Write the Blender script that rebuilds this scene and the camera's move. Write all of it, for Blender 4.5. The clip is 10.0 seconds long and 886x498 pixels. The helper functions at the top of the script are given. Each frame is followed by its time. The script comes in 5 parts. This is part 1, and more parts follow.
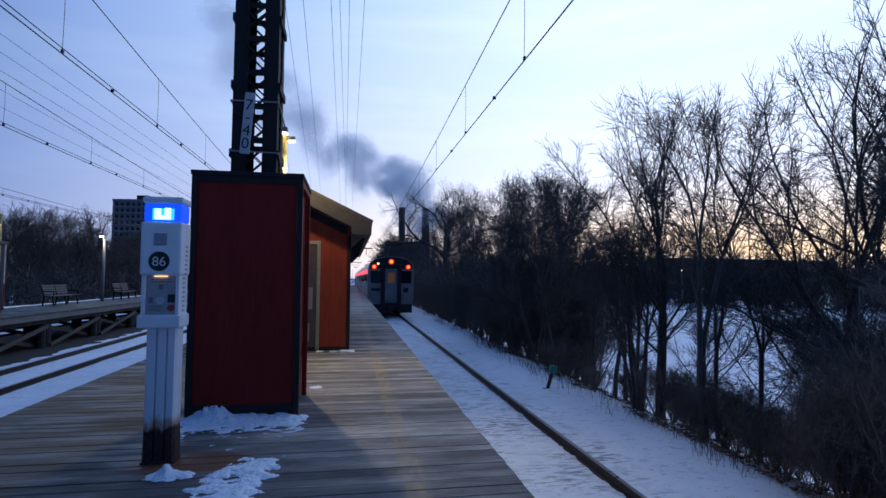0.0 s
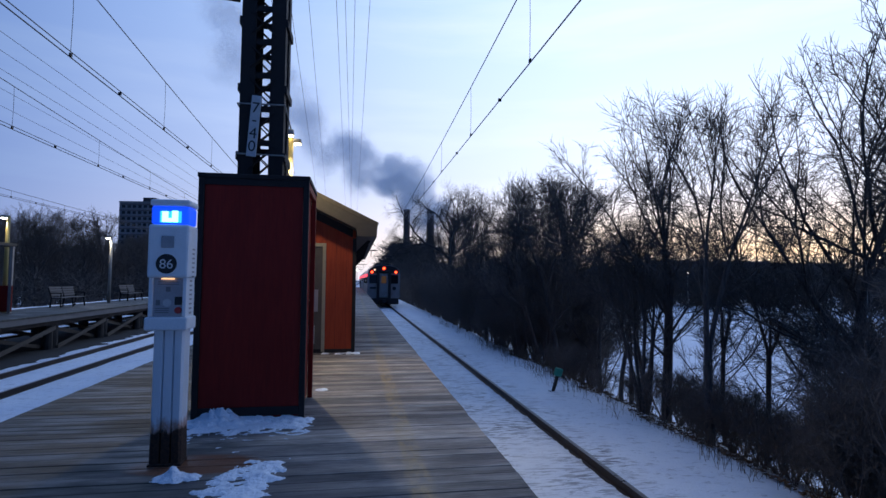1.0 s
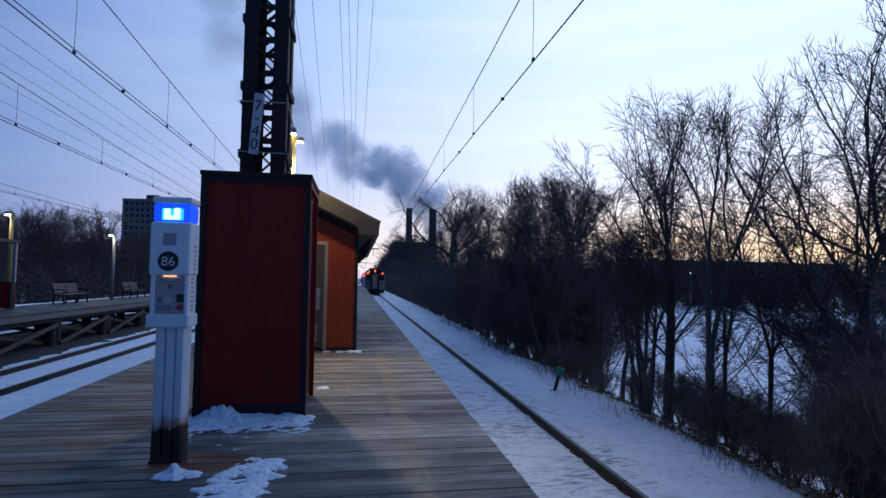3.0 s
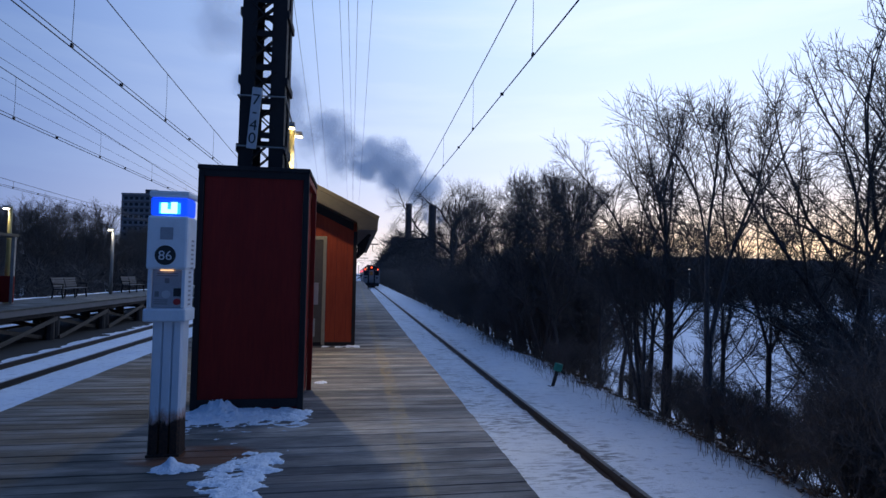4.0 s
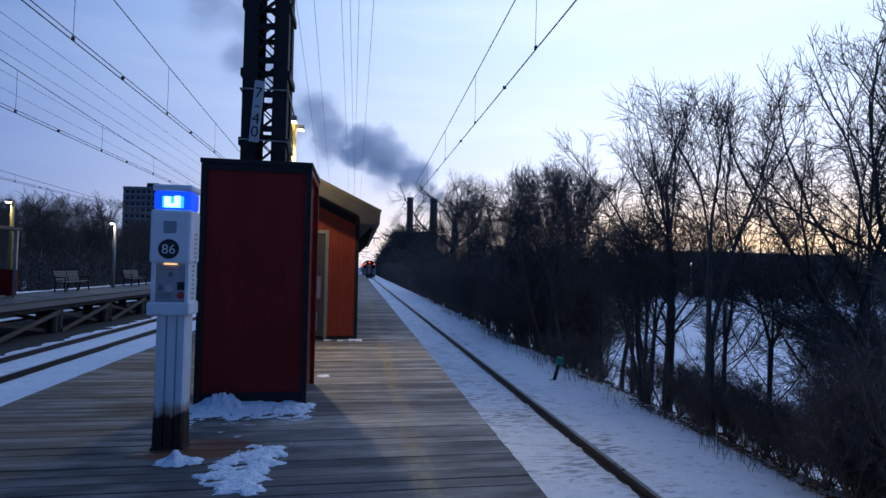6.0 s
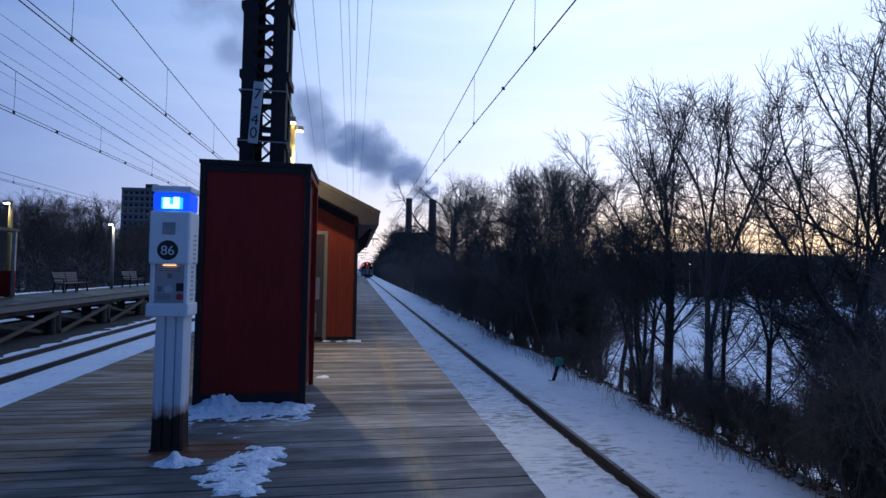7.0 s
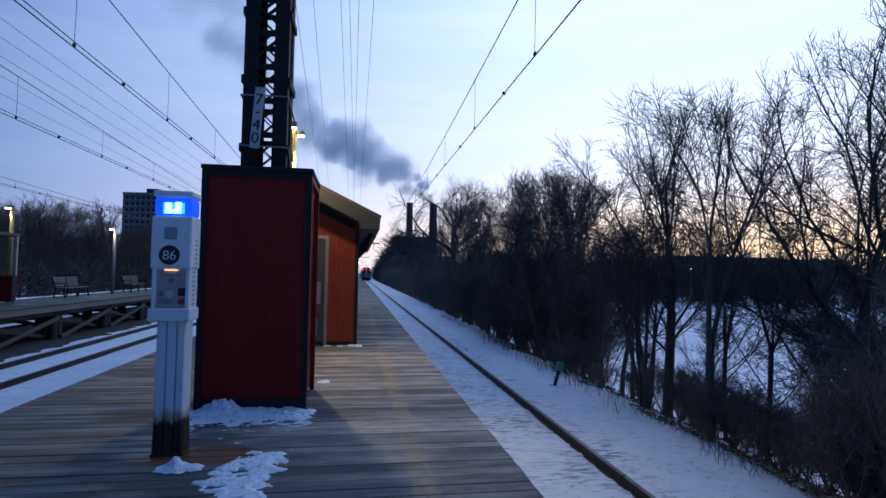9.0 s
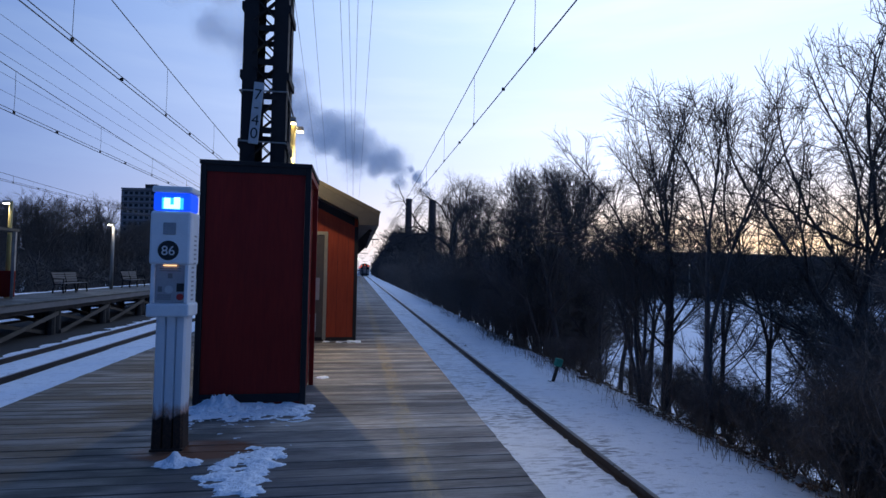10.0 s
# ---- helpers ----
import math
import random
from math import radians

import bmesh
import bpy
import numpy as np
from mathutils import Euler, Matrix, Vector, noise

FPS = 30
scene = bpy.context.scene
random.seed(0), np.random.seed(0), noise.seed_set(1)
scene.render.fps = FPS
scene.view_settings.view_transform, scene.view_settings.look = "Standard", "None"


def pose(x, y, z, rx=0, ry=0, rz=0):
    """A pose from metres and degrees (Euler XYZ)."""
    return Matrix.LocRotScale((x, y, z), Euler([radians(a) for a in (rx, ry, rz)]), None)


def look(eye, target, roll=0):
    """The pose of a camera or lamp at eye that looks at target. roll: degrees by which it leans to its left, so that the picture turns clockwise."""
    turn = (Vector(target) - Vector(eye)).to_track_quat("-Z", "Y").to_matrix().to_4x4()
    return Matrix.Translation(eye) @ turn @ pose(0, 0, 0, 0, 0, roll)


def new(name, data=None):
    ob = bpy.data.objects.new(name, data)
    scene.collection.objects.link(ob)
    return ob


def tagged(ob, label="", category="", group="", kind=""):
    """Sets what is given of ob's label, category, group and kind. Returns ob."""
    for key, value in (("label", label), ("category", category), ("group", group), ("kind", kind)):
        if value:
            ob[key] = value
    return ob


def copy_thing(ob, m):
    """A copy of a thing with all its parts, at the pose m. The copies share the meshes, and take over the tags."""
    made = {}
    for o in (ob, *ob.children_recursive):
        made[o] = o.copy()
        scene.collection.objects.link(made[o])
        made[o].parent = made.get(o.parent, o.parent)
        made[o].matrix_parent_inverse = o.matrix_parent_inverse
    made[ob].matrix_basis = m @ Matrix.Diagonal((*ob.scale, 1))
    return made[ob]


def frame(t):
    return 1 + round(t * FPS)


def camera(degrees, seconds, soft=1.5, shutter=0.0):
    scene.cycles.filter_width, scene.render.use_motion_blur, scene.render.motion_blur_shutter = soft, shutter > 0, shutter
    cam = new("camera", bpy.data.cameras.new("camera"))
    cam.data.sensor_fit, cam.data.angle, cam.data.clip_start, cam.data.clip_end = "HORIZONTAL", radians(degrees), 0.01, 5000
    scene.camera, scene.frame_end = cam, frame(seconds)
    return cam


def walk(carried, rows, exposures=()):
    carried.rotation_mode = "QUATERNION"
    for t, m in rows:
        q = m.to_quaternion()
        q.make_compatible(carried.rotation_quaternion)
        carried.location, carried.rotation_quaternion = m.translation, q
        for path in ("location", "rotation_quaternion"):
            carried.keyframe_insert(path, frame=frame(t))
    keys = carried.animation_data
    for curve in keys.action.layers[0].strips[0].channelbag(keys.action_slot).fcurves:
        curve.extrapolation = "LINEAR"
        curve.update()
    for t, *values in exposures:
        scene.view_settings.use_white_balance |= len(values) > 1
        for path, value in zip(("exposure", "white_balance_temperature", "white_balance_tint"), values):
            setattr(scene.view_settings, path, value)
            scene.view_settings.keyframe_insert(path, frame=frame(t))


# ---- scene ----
# ======== camera ========
cam = camera(79.34, 10.0)
EYE = Vector((0.0, 0.0, 1.4))
# seconds, heading to the right of the track, upward tilt, roll, small sway of the hand
PATH = [
    (0, 9.82, 3.12, 0.44, 0.011, -0.012, -0.005),
    (0.5, 9.65, 3.10, 0.38, 0.005, -0.008, 0.000),
    (1, 9.31, 3.34, 0.50, -0.000, -0.006, 0.000),
    (1.5, 9.24, 3.50, 0.56, -0.001, -0.008, -0.001),
    (2, 9.29, 3.42, 0.68, -0.005, -0.010, -0.001),
    (2.5, 9.10, 3.32, 0.68, -0.003, -0.006, 0.001),
    (4, 9.14, 2.74, 1.00, 0.020, 0.001, -0.004),
    (4.5, 9.12, 2.36, 1.02, 0.019, 0.003, -0.004),
    (5, 8.98, 2.10, 0.96, 0.019, 0.003, -0.003),
    (5.5, 8.95, 2.06, 1.06, 0.010, 0.008, -0.003),
    (7, 9.12, 2.17, 1.01, 0.004, 0.005, -0.002),
    (7.5, 9.12, 2.19, 0.98, 0.005, 0.002, -0.002),
    (8, 9.04, 2.24, 1.02, 0.003, 0.002, -0.004),
    (8.5, 8.99, 2.45, 1.03, 0.003, -0.002, -0.000),
    (9, 9.04, 2.64, 0.98, -0.001, 0.001, 0.000),
    (9.5, 9.11, 2.73, 0.97, 0.000, 0.000, 0.000),
    (10, 9.15, 2.23, 1.07, -0.001, 0.001, -0.002),
]


def heading(yaw, pitch):
    a, b = radians(yaw), radians(pitch)
    return Vector((math.sin(a) * math.cos(b), math.cos(a) * math.cos(b), math.sin(b)))


walk(cam, [(t, look(EYE + Vector(s), EYE + Vector(s) + heading(yaw, pitch), roll))
           for t, yaw, pitch, roll, *s in PATH],
     exposures=[(0, 0.0, 6500, 10), (2, -0.05, 6500, 10), (4.5, -0.12, 6500, 10), (5.5, -0.08, 6500, 10), (7.5, 0.0, 6500, 10), (10, 0.0, 6500, 10)])

# ======== sky and sun: dusk, the glow lies behind the bare trees ========
SUN_AZ = 38.0
world = bpy.data.worlds.new("dusk_sky")
scene.world = world
world.use_nodes = True
wn, wl = world.node_tree.nodes, world.node_tree.links
wn.clear()


def wnode(kind, **kw):
    n = wn.new(kind)
    for k, v in kw.items():
        n.inputs[k].default_value = v
    return n


def wmath(op, a, b=None, clamp=False):
    n = wn.new("ShaderNodeMath")
    n.operation, n.use_clamp = op, clamp
    for i, s in enumerate((a, b)):
        if s is None:
            continue
        if isinstance(s, (int, float)):
            n.inputs[i].default_value = s
        else:
            wl.new(s, n.inputs[i])
    return n.outputs[0]


def wmix(fac, a, b, blend="MIX"):
    n = wn.new("ShaderNodeMix")
    n.data_type, n.blend_type = "RGBA", blend
    for sock, s in ((n.inputs[0], fac), (n.inputs[6], a), (n.inputs[7], b)):
        if isinstance(s, (int, float)):
            sock.default_value = s
        elif isinstance(s, tuple):
            sock.default_value = (*s, 1)
        else:
            wl.new(s, sock)
    return n.outputs[2]


sky = wn.new("ShaderNodeTexSky")
sky.sky_type, sky.sun_disc = "NISHITA", False
sky.sun_elevation, sky.sun_rotation = radians(1.5), radians(SUN_AZ)
sky.altitude, sky.air_density, sky.dust_density, sky.ozone_density = 200, 1.0, 1.0, 2.5
coord = wn.new("ShaderNodeTexCoord")
sep = wn.new("ShaderNodeSeparateXYZ")
wl.new(coord.outputs["Generated"], sep.inputs[0])
up = sep.outputs[2]
dot = wn.new("ShaderNodeVectorMath")
dot.operation = "DOT_PRODUCT"
wl.new(coord.outputs["Generated"], dot.inputs[0])
dot.inputs[1].default_value = (math.sin(radians(SUN_AZ)), math.cos(radians(SUN_AZ)), 0.12)
near = wmath("MULTIPLY_ADD", dot.outputs["Value"], 0.5)
wn[-1].inputs[2].default_value = 0.5                      # 0 away from the glow, 1 towards it
side = wmath("POWER", near, 3.9, True)
# twilight gradient: deep blue overhead and away from the glow, pale towards it
high = wmix(side, (0.016, 0.100, 0.375), (0.61, 0.83, 1.20))
low = wmix(side, (0.040, 0.141, 0.43), (0.86, 0.83, 0.93))
grad = wmix(wmath("POWER", wmath("MULTIPLY", up, 1.9, True), 0.75), low, high)
band = wmath("POWER", wmath("SUBTRACT", 1.0, wmath("ABSOLUTE", wmath("MULTIPLY", wmath("SUBTRACT", up, 0.05), 7.0)), True), 1.5)
glow = wmath("MULTIPLY", band, wmath("POWER", near, 9.0, True))
warm = wmix(wmath("MULTIPLY", glow, 0.85, True), grad, (1.30, 0.95, 0.58))
# thin stretched cloud
mp = wn.new("ShaderNodeMapping")
mp.inputs["Scale"].default_value = (1.2, 1.2, 9.0)
mp.inputs["Rotation"].default_value = (0.0, 0.12, 0.0)
wl.new(coord.outputs["Generated"], mp.inputs[0])
cl = wnode("ShaderNodeTexNoise", Scale=1.7, Detail=6.0, Roughness=0.55)
wl.new(mp.outputs[0], cl.inputs["Vector"])
cfac = wmath("MULTIPLY", wmath("MULTIPLY", wmath("SUBTRACT", cl.outputs["Fac"], 0.47), 3.2, True), 0.5)
clouds = wmix(cfac, warm, wmix(side, (0.060, 0.185, 0.43), (0.90, 0.98, 1.22)))
nish = wmix(1.0, sky.outputs[0], (0.10, 0.10, 0.10), "MULTIPLY")
total = wmix(0.92, nish, clouds)
# night is already rising opposite the glow and overhead
rise = wmath("ADD", 0.37, wmath("MULTIPLY", wmath("MULTIPLY", wmath("SUBTRACT", near, 0.22), 1.9, True), 0.63))
zenith = wmath("ADD", 1.0, wmath("MULTIPLY", wmath("MULTIPLY", wmath("SUBTRACT", up, 0.46), 2.2, True), 0.22))
dim = wmath("MULTIPLY", rise, zenith)
grey = wn.new("ShaderNodeCombineColor")
for i in range(3):
    wl.new(dim, grey.inputs[i])
total = wmix(1.0, total, grey.outputs[0], "MULTIPLY")
bg = wnode("ShaderNodeBackground", Strength=1.44)
wl.new(total, bg.inputs["Color"])
wout = wn.new("ShaderNodeOutputWorld")
wl.new(bg.outputs[0], wout.inputs[0])

sun_data = bpy.data.lights.new("sun", "SUN")
sun_data.energy, sun_data.angle, sun_data.color = 0.10, radians(12), (1.0, 0.72, 0.5)
sun = new("sun", sun_data)
sun.matrix_world = look((0, 0, 60), (-math.sin(radians(SUN_AZ)) * 60, -math.cos(radians(SUN_AZ)) * 60, 56))


def lamp(name, kind, place, aim, power, colour, size, spread=None):
    data = bpy.data.lights.new(name, kind)
    data.energy, data.color = power, colour
    if kind == "SPOT":
        data.shadow_soft_size, data.spot_size, data.spot_blend = size, radians(spread), 0.6
    else:
        data.shadow_soft_size = size
    ob = new(name, data)
    ob.matrix_world = look(place, aim)
    return ob


LAMP_POST = (-1.09, 9.0)
lamp("platform_light", "SPOT", (-1.09, 8.77, 3.68), (-0.60, 6.4, 0), 270, (1.0, 0.86, 0.56), 0.06, 128)
lamp("platform_light", "SPOT", (-0.88, 9.12, 3.57), (-0.25, 10.6, 0), 72, (1.0, 0.82, 0.48), 0.06, 140)
lamp("platform_light", "SPOT", (-13.5, 32.0, 3.55), (-12.8, 31.0, 0), 80, (1.0, 0.9, 0.7), 0.06, 105)
lamp("platform_light", "SPOT", (-13.52, 23.25, 3.60), (-12.7, 23.6, 0), 55, (1.0, 0.9, 0.65), 0.06, 105)

# ======== materials ========


class Mat:
    """A small wrapper that adds nodes to a principled material."""

    def __init__(self, name, rough=0.7, metal=0.0):
        self.m = bpy.data.materials.new(name)
        self.m.use_nodes = True
        self.n, self.l = self.m.node_tree.nodes, self.m.node_tree.links
        self.b = self.n["Principled BSDF"]
        self.b.inputs["Roughness"].default_value = rough
        self.b.inputs["Metallic"].default_value = metal

    def coords(self, scale=(1, 1, 1), space="Object"):
        t = self.n.new("ShaderNodeTexCoord")
        p = self.n.new("ShaderNodeMapping")
        p.inputs["Scale"].default_value = scale
        self.l.new(t.outputs[space], p.inputs[0])
        return p.outputs[0]

    def position(self, scale=(1, 1, 1)):
        t = self.n.new("ShaderNodeNewGeometry")
        p = self.n.new("ShaderNodeMapping")
        p.inputs["Scale"].default_value = scale
        self.l.new(t.outputs["Position"], p.inputs[0])
        return p.outputs[0]

    def noise(self, vec, scale, detail=5.0, rough=0.6):
        t = self.n.new("ShaderNodeTexNoise")
        for k, v in (("Scale", scale), ("Detail", detail), ("Roughness", rough)):
            t.inputs[k].default_value = v
        self.l.new(vec, t.inputs["Vector"])
        return t.outputs["Fac"]

    def ramp(self, fac, stops):
        r = self.n.new("ShaderNodeValToRGB")
        e = r.color_ramp.elements
        while len(e) < len(stops):
            e.new(0.5)
        for k, (p, c) in zip(e, stops):
            k.position, k.color = p, (*c, 1) if len(c) == 3 else c
        self.l.new(fac, r.inputs[0])
        return r.outputs[0]

    def math(self, op, a, b=0.0, clamp=False):
        n = self.n.new("ShaderNodeMath")
        n.operation, n.use_clamp = op, clamp
        for i, s in enumerate((a, b)):
            if isinstance(s, (int, float)):
                n.inputs[i].default_value = s
            else:
                self.l.new(s, n.inputs[i])
        return n.outputs[0]

    def mix(self, fac, a, b, blend="MIX"):
        n = self.n.new("ShaderNodeMix")
        n.data_type, n.blend_type = "RGBA", blend
        for sock, s in ((n.inputs[0], fac), (n.inputs[6], a), (n.inputs[7], b)):
            if isinstance(s, (int, float)):
                sock.default_value = s
            elif isinstance(s, tuple):
                sock.default_value = (*s, 1)
            else:
                self.l.new(s, sock)
        return n.outputs[2]

    def color(self, c):
        if isinstance(c, tuple):
            self.b.inputs["Base Color"].default_value = (*c, 1)
        else:
            self.l.new(c, self.b.inputs["Base Color"])
        return self

    def bump(self, h, strength=0.3, dist=0.01):
        n = self.n.new("ShaderNodeBump")
        n.inputs["Strength"].default_value, n.inputs["Distance"].default_value = strength, dist
        self.l.new(h, n.inputs["Height"])
        self.l.new(n.outputs[0], self.b.inputs["Normal"])
        return self

    def rough(self, fac, lo, hi):
        n = self.n.new("ShaderNodeMapRange")
        n.inputs["To Min"].default_value, n.inputs["To Max"].default_value = lo, hi
        self.l.new(fac, n.inputs[0])
        self.l.new(n.outputs[0], self.b.inputs["Roughness"])
        return self

    def random(self):
        return self.n.new("ShaderNodeObjectInfo").outputs["Random"]

    def scale(self, c, f):
        n = self.n.new("ShaderNodeVectorMath")
        n.operation = "SCALE"
        self.l.new(c, n.inputs[0])
        self.l.new(f, n.inputs["Scale"])
        return n.outputs[0]

    def emit(self, c, s):
        self.b.inputs["Emission Color"].default_value = (*c, 1)
        self.b.inputs["Emission Strength"].default_value = s
        return self


def painted(name, c, worn, rough=0.5, metal=0.0, scale=6.0, amount=0.5):
    m = Mat(name, rough, metal)
    v = m.coords()
    a, b = m.noise(v, scale, 6), m.noise(v, scale * 9, 3)
    f = m.math("MULTIPLY", m.ramp(a, [(0.45, (0, 0, 0)), (0.75, (1, 1, 1))]), amount)
    fine = m.mix(0.25, m.mix(f, c, worn), m.ramp(b, [(0.3, (0.2, 0.2, 0.2)), (0.7, (0.8, 0.8, 0.8))]), "SOFT_LIGHT")
    m.color(fine).bump(b, 0.15, 0.003).rough(a, max(rough - 0.15, 0.05), min(rough + 0.2, 1))
    return m.m


def glowing(name, c, s, base=(0.5, 0.5, 0.5)):
    return Mat(name, 0.3).color(base).emit(c, s).m


def plank_material():
    m = Mat("weathered_planks", 0.75)
    v = m.position((0.22, 7.5, 6.0))
    grain = m.noise(v, 9, 8, 0.7)
    broad = m.noise(m.position((0.5, 0.8, 1)), 1.3, 4)
    tone = m.ramp(m.random(), [(0.0, (0.070, 0.066, 0.068)), (0.35, (0.135, 0.128, 0.125)), (0.75, (0.225, 0.212, 0.196)), (1.0, (0.36, 0.335, 0.30))])
    streak = m.math("ADD", 0.35, m.math("MULTIPLY", m.ramp(grain, [(0.30, (0, 0, 0)), (0.52, (0.45, 0.45, 0.45)), (0.72, (1, 1, 1))]), 1.5))
    c = m.mix(1.0, m.scale(tone, streak), (1.22, 1.08, 1.00), "MULTIPLY")
    fine = m.noise(m.position((0.9, 34.0, 1)), 4.5, 5, 0.7)
    c = m.scale(c, m.math("ADD", 0.45, m.math("MULTIPLY", m.ramp(fine, [(0.32, (0, 0, 0)), (0.68, (1, 1, 1))]), 1.1)))
    wet = m.ramp(m.noise(m.position((0.9, 1.6, 1)), 2.3, 6, 0.65), [(0.38, (0, 0, 0)), (0.62, (1, 1, 1))])
    c = m.scale(c, m.math("ADD", 0.68, m.math("MULTIPLY", wet, 0.5)))
    c = m.mix(m.math("MULTIPLY", m.ramp(broad, [(0.42, (0, 0, 0)), (0.65, (1, 1, 1))]), 0.45), c, (0.115, 0.11, 0.115))
    # worn yellow safety line
    xyz = m.n.new("ShaderNodeSeparateXYZ")
    m.l.new(m.position(), xyz.inputs[0])
    off = m.math("ABSOLUTE", m.math("SUBTRACT", xyz.outputs[0], 0.47))
    edge = m.math("MULTIPLY", m.math("SUBTRACT", 0.105, off), 22, True)
    wear = m.ramp(m.noise(m.position((3, 1.0, 1)), 3.5, 6, 0.75), [(0.36, (0, 0, 0)), (0.64, (1, 1, 1))])
    c = m.mix(m.math("MULTIPLY", m.math("MULTIPLY", edge, wear), 0.6), c, (0.33, 0.22, 0.075))
    # ragged damp patches, with painted shade that darkens the boards towards the far track
    damp_shade = m.math("SUBTRACT", m.noise(m.position((0.7, 1.6, 1)), 1.6, 6, 0.65), m.math("MULTIPLY", m.math("ADD", xyz.outputs[0], 1.0), 0.30))
    damp_shade = m.math("MULTIPLY", m.math("SUBTRACT", damp_shade, 0.42), 3.2, True)
    c = m.mix(m.math("MULTIPLY", damp_shade, 0.85), c, (0.040, 0.041, 0.034))
    # rust washed from the post
    rx = m.math("POWER", m.math("MULTIPLY", m.math("SUBTRACT", xyz.outputs[0], -1.16), 1.9), 2.0)
    ry = m.math("POWER", m.math("MULTIPLY", m.math("SUBTRACT", xyz.outputs[1], 4.34), 3.9), 2.0)
    rust = m.math("SUBTRACT", 1.0, m.math("ADD", rx, ry), True)
    rust = m.math("MULTIPLY", rust, m.ramp(m.noise(m.position((2, 6, 1)), 3, 5), [(0.30, (0, 0, 0)), (0.5, (1, 1, 1))]))
    rust = m.math("MULTIPLY", rust, 2.6, True)
    c = m.mix(m.math("MULTIPLY", rust, 0.9), c, (0.17, 0.058, 0.022))
    # nail heads in pairs along the joists
    nail = m.n.new("ShaderNodeTexVoronoi")
    nail.inputs["Scale"].default_value = 1.0
    nail.inputs["Randomness"].default_value = 0.15
    m.l.new(m.position((1.7, 13.56, 0.0)), nail.inputs["Vector"])
    dot_ = m.math("MULTIPLY", m.math("SUBTRACT", 0.07, nail.outputs["Distance"]), 30, True)
    c = m.mix(m.math("MULTIPLY", dot_, 0.7), c, (0.035, 0.025, 0.02))
    damp = m.ramp(m.noise(m.position((0.45, 2.2, 1)), 1.9, 6, 0.62), [(0.42, (0, 0, 0)), (0.60, (1, 1, 1))])
    m.color(c).bump(grain, 0.6, 0.005)
    m.l.new(m.math("SUBTRACT", 0.85, m.math("MULTIPLY", damp, 0.42)), m.b.inputs["Roughness"])
    return m.m


def snow_material(name="snow", litter=False):
    m = Mat(name, 0.6)
    p = m.position()
    big, fine = m.noise(p, 0.7, 5), m.noise(p, 22, 6, 0.7)
    mid = m.noise(p, 5.5, 5, 0.65)
    c = m.mix(m.ramp(big, [(0.3, (0, 0, 0)), (0.7, (1, 1, 1))]), (0.90, 0.92, 0.96), (0.78, 0.82, 0.90))
    c = m.mix(0.35, c, m.ramp(mid, [(0.3, (0.3, 0.3, 0.3)), (0.7, (0.7, 0.7, 0.7))]), "SOFT_LIGHT")
    if litter:
        # scuffs and cinders between the ties, dead leaves under the shrubs
        dirt = m.ramp(m.noise(m.position((1.6, 3.4, 1)), 2.6, 10, 0.78), [(0.55, (0, 0, 0)), (0.61, (1, 1, 1))])
        speck = m.ramp(m.noise(p, 16, 4, 0.7), [(0.64, (0, 0, 0)), (0.70, (1, 1, 1))])
        c = m.mix(m.math("MULTIPLY", dirt, 0.46), c, (0.20, 0.20, 0.22))
        c = m.mix(m.math("MULTIPLY", speck, 0.35), c, (0.13, 0.11, 0.09))
        xyz = m.n.new("ShaderNodeSeparateXYZ")
        m.l.new(p, xyz.inputs[0])
        bed = m.math("MULTIPLY", m.math("SUBTRACT", 2.05, m.math("ABSOLUTE", m.math("SUBTRACT", xyz.outputs[0], 2.3))), 3.0, True)
        scuff = m.ramp(m.noise(m.position((1.0, 5.0, 1)), 3.4, 6, 0.62), [(0.51, (0, 0, 0)), (0.57, (1, 1, 1))])
        patch = m.ramp(m.noise(p, 0.9, 3), [(0.38, (0.15, 0.15, 0.15)), (0.62, (1, 1, 1))])
        c = m.mix(m.math("MULTIPLY", m.math("MULTIPLY", m.math("MULTIPLY", bed, scuff), patch), 0.8), c, (0.15, 0.15, 0.17))
        inner = m.math("MULTIPLY", m.math("SUBTRACT", xyz.outputs[0], 5.8), 0.9, True)
        outer = m.math("MULTIPLY", m.math("SUBTRACT", 10.5, xyz.outputs[0]), 0.5, True)
        leaf = m.ramp(m.noise(p, 2.2, 8, 0.72), [(0.52, (0, 0, 0)), (0.66, (1, 1, 1))])
        crumb = m.ramp(m.noise(p, 30, 3, 0.6), [(0.35, (0.025, 0.02, 0.016)), (0.65, (0.10, 0.07, 0.045))])
        c = m.mix(m.math("MULTIPLY", m.math("MULTIPLY", m.math("MULTIPLY", inner, outer), leaf), 0.55), c, crumb)
    m.color(c).bump(m.math("ADD", m.math("MULTIPLY", fine, 0.6), m.math("ADD", m.math("MULTIPLY", big, 2.0), m.math("MULTIPLY", mid, 1.3))), 0.8, 0.035)
    return m.m


def steel_material():
    m = Mat("stainless_steel", 0.32, 0.9)
    v = m.coords((1, 0.05, 8))
    m.color(m.ramp(m.noise(v, 5, 4), [(0.3, (0.30, 0.30, 0.33)), (0.7, (0.46, 0.46, 0.49))])).rough(m.noise(v, 3), 0.25, 0.45)
    return m.m


def bark_material(name, dark, pale):
    m = Mat(name, 0.9)
    v = m.coords((5, 5, 1))
    g = m.noise(v, 6, 6)
    m.color(m.ramp(g, [(0.3, dark), (0.7, pale)])).bump(g, 0.6, 0.02)
    return m.m


